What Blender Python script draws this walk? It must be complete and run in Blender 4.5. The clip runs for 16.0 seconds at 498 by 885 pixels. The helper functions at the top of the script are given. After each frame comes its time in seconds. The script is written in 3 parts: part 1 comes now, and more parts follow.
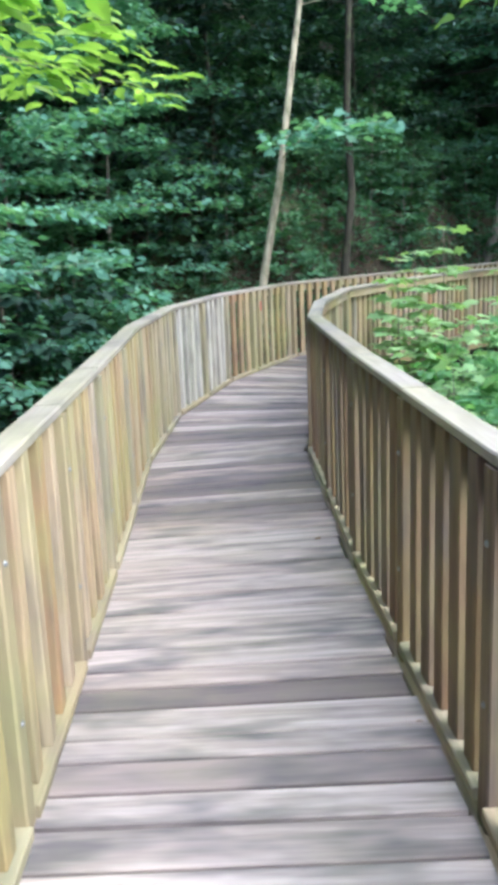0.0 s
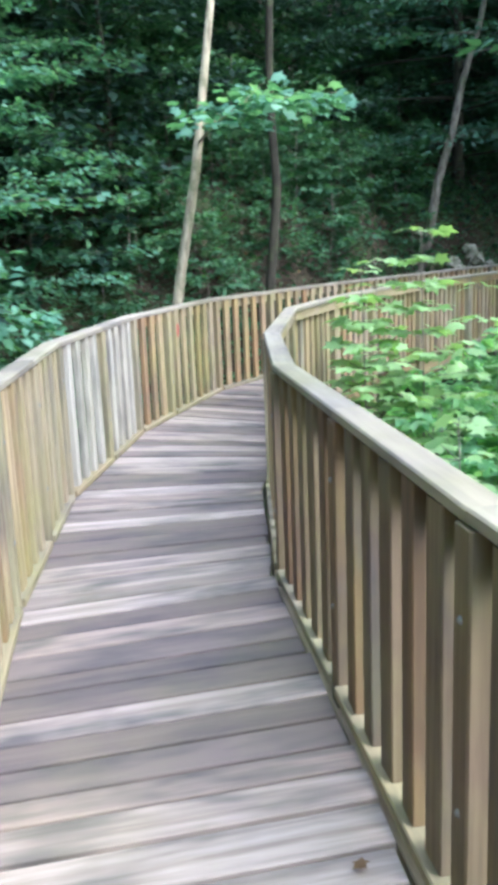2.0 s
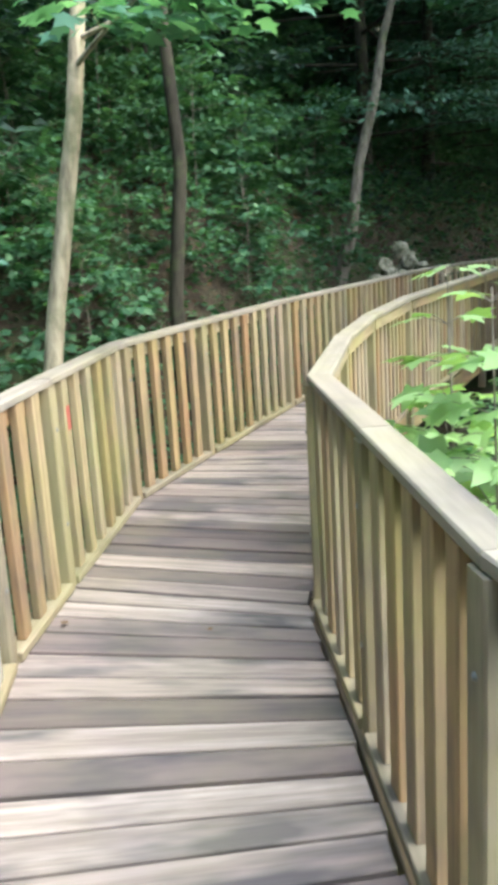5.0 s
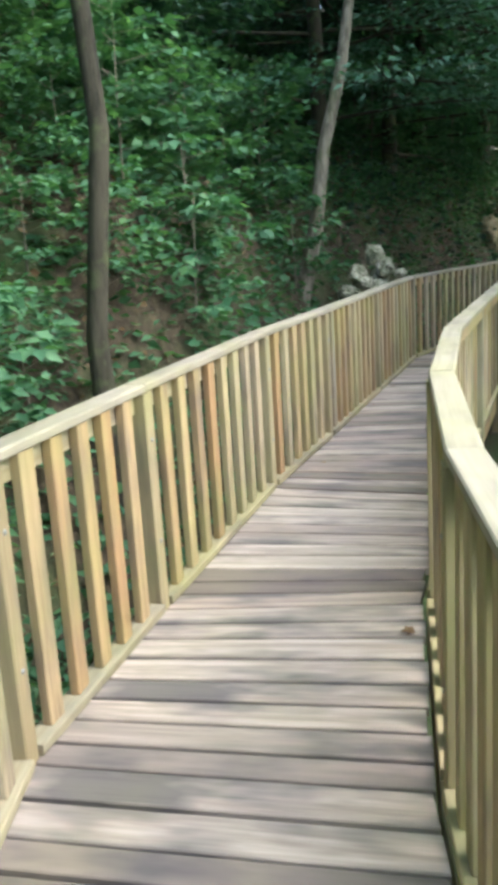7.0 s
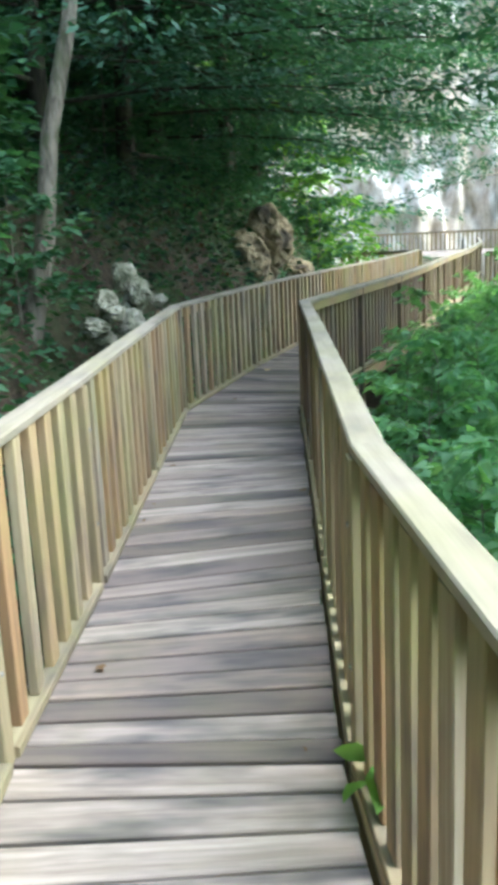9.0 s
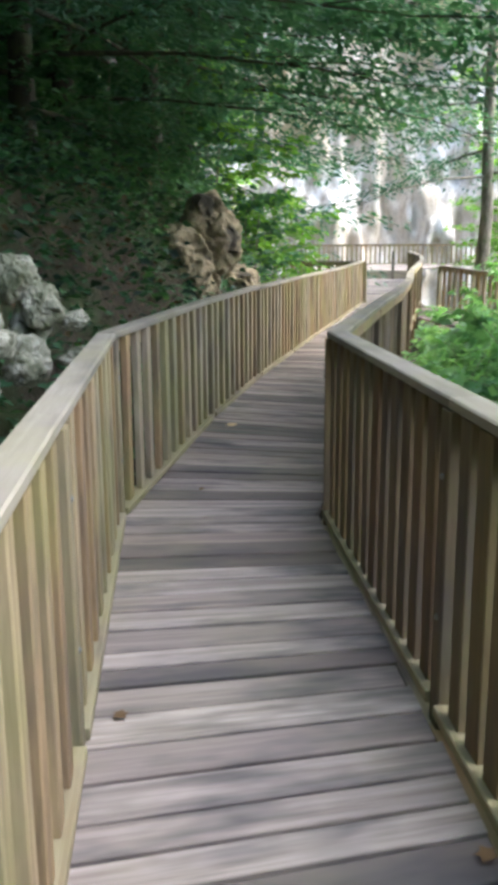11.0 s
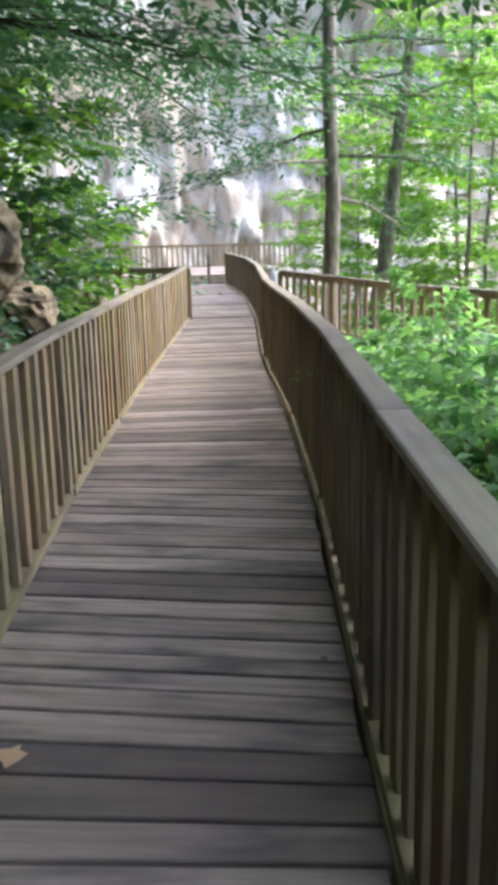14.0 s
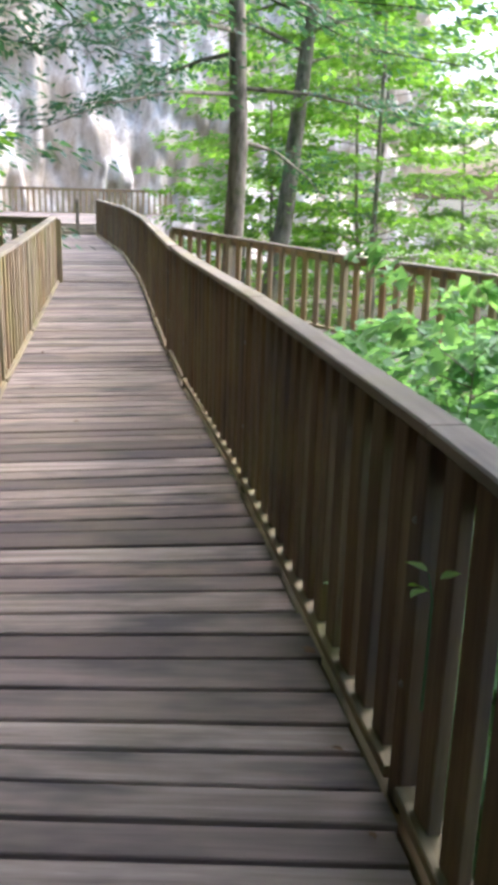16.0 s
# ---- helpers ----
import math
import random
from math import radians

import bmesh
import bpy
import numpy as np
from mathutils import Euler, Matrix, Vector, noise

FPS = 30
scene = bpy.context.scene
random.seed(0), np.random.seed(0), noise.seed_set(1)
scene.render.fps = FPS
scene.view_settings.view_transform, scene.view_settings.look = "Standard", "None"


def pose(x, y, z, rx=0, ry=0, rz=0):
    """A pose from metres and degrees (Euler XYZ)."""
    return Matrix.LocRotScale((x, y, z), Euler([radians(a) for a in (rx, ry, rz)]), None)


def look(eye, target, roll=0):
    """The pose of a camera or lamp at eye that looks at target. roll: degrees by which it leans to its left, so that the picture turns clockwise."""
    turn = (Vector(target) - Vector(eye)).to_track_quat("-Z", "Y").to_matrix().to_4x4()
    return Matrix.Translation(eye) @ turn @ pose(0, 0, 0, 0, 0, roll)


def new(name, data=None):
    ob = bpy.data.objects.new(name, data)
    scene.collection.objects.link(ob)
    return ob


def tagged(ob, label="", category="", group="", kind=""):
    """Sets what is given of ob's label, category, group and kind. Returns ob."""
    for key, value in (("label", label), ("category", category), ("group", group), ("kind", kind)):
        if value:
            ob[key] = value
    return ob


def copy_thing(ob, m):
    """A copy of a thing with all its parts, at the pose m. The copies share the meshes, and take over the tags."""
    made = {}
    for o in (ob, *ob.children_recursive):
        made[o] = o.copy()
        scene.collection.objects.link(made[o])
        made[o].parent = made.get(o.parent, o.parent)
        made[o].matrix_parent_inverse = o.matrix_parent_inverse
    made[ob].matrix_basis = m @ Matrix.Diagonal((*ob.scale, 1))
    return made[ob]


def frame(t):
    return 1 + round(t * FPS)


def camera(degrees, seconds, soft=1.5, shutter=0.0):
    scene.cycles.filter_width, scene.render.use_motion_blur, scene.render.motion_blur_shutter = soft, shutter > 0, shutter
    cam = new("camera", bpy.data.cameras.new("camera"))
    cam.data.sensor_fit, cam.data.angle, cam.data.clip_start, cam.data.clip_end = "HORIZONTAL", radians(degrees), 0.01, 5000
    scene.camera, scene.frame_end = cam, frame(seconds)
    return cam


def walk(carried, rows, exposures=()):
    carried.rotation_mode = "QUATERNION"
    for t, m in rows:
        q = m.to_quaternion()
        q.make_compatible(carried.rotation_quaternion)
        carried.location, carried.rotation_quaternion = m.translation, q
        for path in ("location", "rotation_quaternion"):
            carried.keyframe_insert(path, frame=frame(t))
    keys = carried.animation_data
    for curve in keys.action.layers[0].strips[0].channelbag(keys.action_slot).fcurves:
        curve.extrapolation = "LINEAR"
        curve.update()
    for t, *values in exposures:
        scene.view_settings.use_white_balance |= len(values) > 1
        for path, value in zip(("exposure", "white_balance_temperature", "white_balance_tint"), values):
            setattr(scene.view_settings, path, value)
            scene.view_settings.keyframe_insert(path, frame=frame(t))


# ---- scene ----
cam = camera(31.7, 16.0, soft=5.2, shutter=0.12)
METRES, EYE, TILT, LEAN, TURN = 24.64, 1.6, 0.0, 0.0, 0.0
ROWS = [
    (0.0, 0.0, 0.0, 0.0, -0.52, -12.77, 2.3),
    (0.5, -0.0012, 0.0249, 0.0008, -1.63, -10.43, 1.6),
    (1.0, -0.0027, 0.0486, 0.0009, -4.56, -11.0, 1.88),
    (1.5, -0.0037, 0.0783, 0.0004, -4.9, -11.5, 1.98),
    (2.0, -0.0047, 0.1059, 0.0001, -7.04, -12.63, 2.28),
    (2.5, -0.0047, 0.1361, 0.0008, -3.83, -11.56, 1.66),
    (3.0, -0.0054, 0.1649, 0.0013, -5.97, -9.37, 2.1),
    (3.5, -0.0047, 0.1935, 0.0016, -4.65, -10.71, 2.22),
    (4.0, -0.0072, 0.223, 0.0017, -8.9, -10.2, 0.68),
    (4.5, -0.0067, 0.2543, 0.0008, -10.89, -12.81, 2.2),
    (5.0, -0.0067, 0.2828, 0.001, -17.49, -12.96, 3.41),
    (7.5, 0.0297, 0.4256, 0.0014, -25.78, -13.22, 3.52),
    (8.0, 0.0401, 0.4514, 0.0016, -32.92, -13.76, 3.6),
    (8.5, 0.0558, 0.4792, 0.0022, -35.52, -12.51, 4.16),
    (9.0, 0.0704, 0.5087, 0.0022, -40.31, -13.13, 2.56),
    (11.5, 0.1774, 0.6644, -0.0045, -49.83, -12.94, 0.62),
    (12.0, 0.2014, 0.6857, -0.0042, -55.89, -14.78, 2.03),
    (12.5, 0.2248, 0.707, -0.0028, -52.63, -10.31, 3.54),
    (13.0, 0.2469, 0.7269, -0.0022, -56.35, -10.8, 3.39),
    (13.5, 0.2721, 0.7475, -0.002, -55.65, -10.88, 2.06),
    (14.0, 0.2965, 0.7705, -0.0022, -59.81, -12.81, 1.4),
    (14.5, 0.322, 0.7917, -0.0018, -60.25, -12.8, 1.46),
    (15.0, 0.347, 0.812, -0.002, -66.51, -16.18, 0.91),
    (15.5, 0.3725, 0.8292, -0.0011, -64.7, -14.91, 0.62),
    (16.0, 0.3979, 0.8464, -0.0004, -68.33, -15.96, -1.56),
]
EXPOSURES = [
    (0.0, 1.7, 5200, 7), (1.0, 1.8, 5050, 8), (2.0, 1.95, 5150, 8), (3.0, 1.95, 5250, 8), (4.0, 1.95, 5400, 7), (5.0, 2.05, 5800, 4),
    (7.5, 2.3, 5750, 0), (9.0, 2.45, 5450, -1), (11.5, 2.35, 5800, 11), (13.0, 2.3, 5700, 14), (15.5, 2.2, 5700, 17), (16.0, 2.2, 5700, 17),
]
walk(cam, [(t, pose(0, 0, EYE, TILT, LEAN, TURN) @ pose(METRES * x, METRES * y, METRES * z, 90 + pitch, roll, yaw)) for t, x, y, z, yaw, pitch, roll in ROWS],
     exposures=EXPOSURES)

# ---- sky and sun ----
world = bpy.data.worlds.new("sky")
scene.world = world
world.use_nodes = True
wn = world.node_tree
sky = wn.nodes.new("ShaderNodeTexSky")
sky.sky_type = "NISHITA"
sky.sun_disc = False
sky.sun_elevation, sky.sun_rotation = radians(50), radians(128)
sky.air_density, sky.dust_density, sky.ozone_density = 1.0, 6.0, 1.0
wn.links.new(sky.outputs[0], wn.nodes["Background"].inputs[0])
wn.nodes["Background"].inputs[1].default_value = 0.15
sun = new("sun", bpy.data.lights.new("sun", "SUN"))
sun.data.energy, sun.data.angle, sun.data.color = 1.6, radians(80), (1.0, 0.98, 0.95)
# sun_rotation is clockwise from north, seen from above
SUN_EL, SUN_AZ = radians(50), radians(128)
sun.matrix_world = look((0, 0, 40), (-math.sin(SUN_AZ) * math.cos(SUN_EL), -math.cos(SUN_AZ) * math.cos(SUN_EL), 40 - math.sin(SUN_EL)))


# ---- materials ----
def material(name, rough=0.8):
    m = bpy.data.materials.new(name)
    m.use_nodes = True
    b = m.node_tree.nodes["Principled BSDF"]
    b.inputs["Roughness"].default_value = rough
    b.inputs["Specular IOR Level"].default_value = 0.3
    return m, m.node_tree, b


def node(nt, kind, **inputs):
    n = nt.nodes.new(kind)
    for k, v in inputs.items():
        n.inputs[k.replace("_", " ")].default_value = v
    return n


def noise_node(nt, vec, scale, detail=3.0, rough=0.55):
    n = node(nt, "ShaderNodeTexNoise", Scale=scale, Detail=detail, Roughness=rough)
    if vec is not None:
        nt.links.new(vec, n.inputs["Vector"])
    return n.outputs["Fac"]


def ramp(nt, fac, stops):
    r = nt.nodes.new("ShaderNodeValToRGB")
    e = r.color_ramp.elements
    while len(e) < len(stops):
        e.new(0.5)
    for el, (p, c) in zip(e, stops):
        el.position = p
        el.color = (c, c, c, 1) if isinstance(c, (int, float)) else (*c, 1)
    nt.links.new(fac, r.inputs[0])
    return r.outputs[0]


def blend(nt, fac, a, b, mode="MIX"):
    m = nt.nodes.new("ShaderNodeMix")
    m.data_type, m.blend_type = "RGBA", mode
    for sock, v in ((m.inputs[0], fac), (m.inputs[6], a), (m.inputs[7], b)):
        if isinstance(v, (int, float)):
            sock.default_value = v
        elif isinstance(v, tuple):
            sock.default_value = (*v, 1)
        else:
            nt.links.new(v, sock)
    return m.outputs[2]


def bump(nt, bsdf, height, strength, distance=0.01):
    b = node(nt, "ShaderNodeBump", Strength=strength, Distance=distance)
    nt.links.new(height, b.inputs["Height"])
    nt.links.new(b.outputs[0], bsdf.inputs["Normal"])


def stretched(nt, scale, shift=True):
    """Object coordinates stretched along the timber, moved by a random amount for each piece."""
    tc = nt.nodes.new("ShaderNodeTexCoord")
    mp = node(nt, "ShaderNodeMapping", Scale=scale)
    nt.links.new(tc.outputs["Object"], mp.inputs["Vector"])
    if shift:
        oi = nt.nodes.new("ShaderNodeObjectInfo")
        mul = nt.nodes.new("ShaderNodeMath")
        mul.operation = "MULTIPLY"
        mul.inputs[1].default_value = 57.0
        nt.links.new(oi.outputs["Random"], mul.inputs[0])
        nt.links.new(mul.outputs[0], mp.inputs["Location"])
    return mp.outputs[0]


def timber(name, tones, grain_dark, algae=0.0, algae_colour=(0.30, 0.29, 0.10), stain=0.6, rough=0.82):
    m, nt, b = material(name, rough)
    oi = nt.nodes.new("ShaderNodeObjectInfo")
    col = ramp(nt, oi.outputs["Random"], tones)
    grain = noise_node(nt, stretched(nt, (1.3, 26, 26)), 1.0, 4.0, 0.65)
    col = blend(nt, ramp(nt, grain, [(0.36, 0.75), (0.62, 0.0)]), col, grain_dark)
    broad = noise_node(nt, stretched(nt, (1.6, 5.0, 5.0)), 1.0, 3.0)
    col = blend(nt, ramp(nt, broad, [(0.47, 0.0), (0.68, stain)]), col, (0.075, 0.07, 0.075))
    geo = nt.nodes.new("ShaderNodeNewGeometry")
    if algae:
        al = noise_node(nt, geo.outputs["Position"], 1.4, 4.0, 0.6)
        col = blend(nt, ramp(nt, al, [(0.42, 0.0), (0.66, algae)]), col, algae_colour)
    nt.links.new(col, b.inputs["Base Color"])
    bump(nt, b, grain, 0.5, 0.004)
    return m


DECK = timber("weathered decking", [(0.0, (0.115, 0.09, 0.085)), (0.25, (0.19, 0.15, 0.14)), (0.45, (0.36, 0.295, 0.265)), (0.75, (0.47, 0.395, 0.355)), (1.0, (0.30, 0.23, 0.195))],
              (0.17, 0.14, 0.125), 0.12, stain=0.85)
RAIL = timber("weathered railing timber", [(0.0, (0.34, 0.20, 0.10)), (0.25, (0.38, 0.26, 0.14)), (0.5, (0.43, 0.32, 0.19)), (0.75, (0.46, 0.37, 0.25)), (1.0, (0.38, 0.32, 0.24))],
              (0.22, 0.15, 0.09), 0.55)
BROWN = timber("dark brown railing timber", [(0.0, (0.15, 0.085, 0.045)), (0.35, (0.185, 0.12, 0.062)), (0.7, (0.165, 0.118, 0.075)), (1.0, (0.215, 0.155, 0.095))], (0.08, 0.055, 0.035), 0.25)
MOSSY = timber("mossy railing timber", [(0.0, (0.31, 0.24, 0.14)), (0.5, (0.36, 0.30, 0.19)), (1.0, (0.33, 0.29, 0.21))], (0.22, 0.17, 0.10), 0.6, (0.27, 0.26, 0.11))
BLEACHED = timber("sun-bleached railing timber", [(0.0, (0.48, 0.43, 0.35)), (0.5, (0.54, 0.50, 0.43)), (1.0, (0.50, 0.46, 0.40))], (0.34, 0.30, 0.25), 0.2)
CAP = timber("weathered handrail timber", [(0.0, (0.29, 0.245, 0.19)), (0.5, (0.345, 0.305, 0.25)), (1.0, (0.31, 0.275, 0.23))],
             (0.24, 0.21, 0.18), 0.3, stain=0.5)


def plain(name, colour, rough=0.5, metal=0.0):
    m, nt, b = material(name, rough)
    n = noise_node(nt, None, 60, 3)
    nt.links.new(blend(nt, ramp(nt, n, [(0.35, 0.0), (0.7, 0.5)]), colour, tuple(c * 0.6 for c in colour)), b.inputs["Base Color"])
    b.inputs["Metallic"].default_value = metal
    return m


BOLT = plain("dull galvanised steel", (0.28, 0.28, 0.27), 0.55, 0.8)
PAINT = plain("faded red spray paint", (0.40, 0.11, 0.08), 0.8)


def leaf_material(name, stops, glow=0.45, rough=0.55):
    m, nt, b = material(name, rough)
    geo = nt.nodes.new("ShaderNodeNewGeometry")
    col = ramp(nt, geo.outputs["Random Per Island"], stops)
    big = noise_node(nt, geo.outputs["Position"], 0.7, 2.0)
    col = blend(nt, ramp(nt, big, [(0.4, 0.0), (0.65, 0.45)]), col, tuple(c * 0.55 for c in stops[0][1]))
    nt.links.new(col, b.inputs["Base Color"])
    tr = nt.nodes.new("ShaderNodeBsdfTranslucent")
    nt.links.new(blend(nt, 1.0, col, (1.25, 1.35, 0.55), "MULTIPLY"), tr.inputs[0])
    mix = nt.nodes.new("ShaderNodeMixShader")
    mix.inputs[0].default_value = glow
    nt.links.new(b.outputs[0], mix.inputs[1])
    nt.links.new(tr.outputs[0], mix.inputs[2])
    nt.links.new(mix.outputs[0], nt.nodes["Material Output"].inputs["Surface"])
    return m


MAPLE = leaf_material("maple leaves", [(0.0, (0.105, 0.235, 0.17)), (0.6, (0.15, 0.31, 0.225)), (1.0, (0.24, 0.42, 0.30))])
# woodland leaves with the canopy's shade painted into their colour
SHADE_TONED = leaf_material("woodland leaves darkened for shade", [(0.0, (0.016, 0.042, 0.032)), (0.6, (0.026, 0.062, 0.045)), (1.0, (0.06, 0.115, 0.075))], 0.3)
FRESH = leaf_material("fresh green leaves", [(0.0, (0.13, 0.26, 0.05)), (0.6, (0.18, 0.33, 0.07)), (1.0, (0.26, 0.42, 0.10))], 0.6)
LIME = leaf_material("lime green young leaves", [(0.0, (0.24, 0.38, 0.09)), (0.6, (0.32, 0.48, 0.12)), (1.0, (0.42, 0.58, 0.19))], 0.6)
PALE = leaf_material("pale green sapling leaves", [(0.0, (0.30, 0.46, 0.20)), (0.6, (0.38, 0.55, 0.27)), (1.0, (0.46, 0.62, 0.34))], 0.4)
HEMLOCK = leaf_material("hemlock needles", [(0.0, (0.048, 0.12, 0.082)), (0.7, (0.072, 0.16, 0.11)), (1.0, (0.10, 0.21, 0.13))], 0.35)
RAVINE = leaf_material("ravine leaves", [(0.0, (0.17, 0.33, 0.17)), (0.6, (0.23, 0.42, 0.22)), (1.0, (0.33, 0.52, 0.29))], 0.55)
UNDER = leaf_material("undergrowth leaves", [(0.0, (0.055, 0.14, 0.075)), (0.6, (0.085, 0.19, 0.10)), (1.0, (0.15, 0.28, 0.14))], 0.35)
LITTER = leaf_material("dry leaf litter", [(0.0, (0.10, 0.06, 0.03)), (0.6, (0.16, 0.10, 0.05)), (1.0, (0.26, 0.18, 0.10))], 0.1, 0.85)


def bark(name, light, dark, scale):
    m, nt, b = material(name, 0.9)
    tc = nt.nodes.new("ShaderNodeTexCoord")
    mp = node(nt, "ShaderNodeMapping", Scale=(scale, scale, scale * 0.22))
    nt.links.new(tc.outputs["Object"], mp.inputs["Vector"])
    n = noise_node(nt, mp.outputs[0], 1.0, 5.0, 0.65)
    col = ramp(nt, n, [(0.35, dark), (0.55, light), (0.8, tuple(min(1, c * 1.3) for c in light))])
    patch = noise_node(nt, tc.outputs["Object"], 4.5, 4.0)
    col = blend(nt, ramp(nt, patch, [(0.52, 0.0), (0.68, 0.6)]), col, (0.10, 0.12, 0.05))
    nt.links.new(col, b.inputs["Base Color"])
    bump(nt, b, n, 0.7, 0.03)
    return m


BARK_PALE = bark("pale smooth bark", (0.42, 0.36, 0.25), (0.17, 0.14, 0.095), 12)
BARK_DARK = bark("dark furrowed bark", (0.052, 0.046, 0.032), (0.018, 0.016, 0.012), 10)
BARK_GREY = bark("grey brown bark", (0.24, 0.21, 0.17), (0.09, 0.08, 0.06), 12)


def rock(name, light, mid, dark, scale, streak, zone=None):
    m, nt, b = material(name, 0.9)
    geo = nt.nodes.new("ShaderNodeNewGeometry")
    mp = node(nt, "ShaderNodeMapping", Scale=(scale, scale, scale * streak))
    nt.links.new(geo.outputs["Position"], mp.inputs["Vector"])
    n = noise_node(nt, mp.outputs[0], 1.0, 6.0, 0.6)
    col = ramp(nt, n, [(0.36, dark), (0.47, mid), (0.58, light)])
    if zone:
        zn = noise_node(nt, geo.outputs["Position"], 0.16, 3.0)
        col = blend(nt, ramp(nt, zn, [(0.46, 0.0), (0.62, 0.75)]), col, zone)
    f = noise_node(nt, geo.outputs["Position"], scale * 5, 4.0)
    col = blend(nt, ramp(nt, f, [(0.45, 0.0), (0.75, 0.5)]), col, dark)
    nt.links.new(col, b.inputs["Base Color"])
    bump(nt, b, f, 0.6, 0.05 / scale)
    return m


LIMESTONE = rock("pale limestone", (0.82, 0.77, 0.70), (0.66, 0.59, 0.50), (0.36, 0.30, 0.235), 1.5, 0.4, (0.52, 0.42, 0.30))
OUTCROP = rock("tan weathered limestone", (0.37, 0.305, 0.20), (0.24, 0.195, 0.125), (0.055, 0.047, 0.036), 2.4, 1.3)
PALE_ROCK = rock("pale mossy rock", (0.40, 0.38, 0.31), (0.20, 0.20, 0.14), (0.05, 0.06, 0.03), 4.0, 0.8)


def soil():
    m, nt, b = material("forest soil with leaf litter", 0.95)
    geo = nt.nodes.new("ShaderNodeNewGeometry")
    n = noise_node(nt, geo.outputs["Position"], 14, 5, 0.7)
    col = ramp(nt, n, [(0.35, (0.03, 0.023, 0.015)), (0.55, (0.07, 0.053, 0.034)), (0.75, (0.14, 0.105, 0.066))])
    g = noise_node(nt, geo.outputs["Position"], 0.8, 4, 0.6)
    col = blend(nt, ramp(nt, g, [(0.45, 0.0), (0.62, 0.75)]), col, (0.045, 0.085, 0.025))
    nt.links.new(col, b.inputs["Base Color"])
    bump(nt, b, n, 0.8, 0.05)
    return m


SOIL = soil()


# ---- mesh helpers ----
def mesh_of(name, verts, faces, mats, smooth=False):
    me = bpy.data.meshes.new(name)
    me.from_pydata(verts, [], faces)
    for m in mats if isinstance(mats, (list, tuple)) else [mats]:
        me.materials.append(m)
    if smooth:
        me.polygons.foreach_set("use_smooth", [True] * len(me.polygons))
    me.update()
    return me


def child(name, mesh, parent, m=None, label=""):
    ob = new(name, mesh)
    if m is not None:
        ob.matrix_basis = m
    ob.parent = parent
    return tagged(ob, label)


def thing(name, label, category, group="", kind="", m=None):
    ob = new(name)
    ob.empty_display_size = 0.1
    if m is not None:
        ob.matrix_basis = m
    return tagged(ob, label, category, group, kind)


def beam(name, length, w, h, mat, c=0.004, m0=0.0, m1=0.0):
    """A timber along x, w across (y), h high (z), chamfered; m0 and m1 are the tangents of its mitred ends."""
    y, z = w / 2, h / 2
    prof = [(-y + c, -z), (y - c, -z), (y, -z + c), (y, z - c), (y - c, z), (-y + c, z), (-y, z - c), (-y, -z + c)]
    v = [(-length / 2 + p[0] * m0, *p) for p in prof] + [(length / 2 + p[0] * m1, *p) for p in prof]
    f = [(i, i + 8, (i + 1) % 8 + 8, (i + 1) % 8) for i in range(8)] + [tuple(range(8)), tuple(range(15, 7, -1))]
    return mesh_of(name, v, f, mat)


def along(p0, p1):
    """The pose of a timber from p0 to p1: x along it, y level to its left, z up."""
    p0, p1 = Vector(p0), Vector(p1)
    x = (p1 - p0).normalized()
    y = Vector((0, 0, 1)).cross(x).normalized()
    z = x.cross(y)
    m = Matrix((x, y, z)).transposed().to_4x4()
    m.translation = (p0 + p1) / 2
    return m


def upright(p, d):
    """The pose of an upright timber at p: x up, y along the level direction d."""
    x, y = Vector((0, 0, 1)), Vector((d[0], d[1], 0)).normalized()
    m = Matrix((x, y, x.cross(y))).transposed().to_4x4()
    m.translation = p
    return m


# ---- plan of the boardwalk: matching points of its left and right edges ----
STATIONS = [
    ((-0.58, -3.0, 0), (0.64, -3.0, 0)), ((-0.64, 2.2, 0), (0.60, 2.2, 0)), ((-0.68, 4.2, 0), (0.50, 4.3, 0)), ((-0.74, 6.5, 0), (0.45, 6.7, 0)),
    ((-0.63, 8.35, 0), (0.63, 8.3, 0)), ((0.16, 11.15, 0), (1.13, 10.47, 0)), ((0.75, 12.5, 0), (1.81, 11.78, 0)),
    ((1.51, 13.48, 0), (2.54, 12.95, 0)), ((2.76, 15.03, 0), (3.55, 14.3, 0)), ((3.78, 16.15, 0), (4.75, 15.63, 0)), ((5.2, 17.75, 0), (6.1, 17.12, 0)),
    ((6.78, 19.52, 0), (7.55, 18.74, 0)), ((9.2, 21.25, 0), (9.72, 20.0, 0)), ((11.35, 22.65, 0), (11.9, 21.23, 0)),
    ((13.4, 23.9, 0), (14.2, 22.62, 0)), ((15.7, 25.3, 0), (16.5, 24.1, 0)), ((18.0, 26.65, 0), (18.7, 25.45, 0.02)), ((22.4, 29.2, 0.06), (23.05, 28.05, 0.06)),
    ((21.2, 31.2, 0.07), (23.3, 28.2, 0.07)), ((25.8, 34.2, 0.12), (28.0, 31.2, 0.12)), ((31.5, 38.4, 0.2), (33.6, 35.3, 0.2)),
]


def lerp(a, b, k):
    return Vector(a).lerp(Vector(b), k)


def length_along(pts):
    return [0.0] + list(np.cumsum([(Vector(b) - Vector(a)).length for a, b in zip(pts, pts[1:])]))


CENTRE = [lerp(a, b, 0.5) for a, b in STATIONS]


# ---- decking ----
deck = thing("deck", "weathered grey brown timber boardwalk decking on the hillside", "boardwalk", kind="structure")
LIP, SHORT = 0.13, 0.014
rng = random.Random(4)


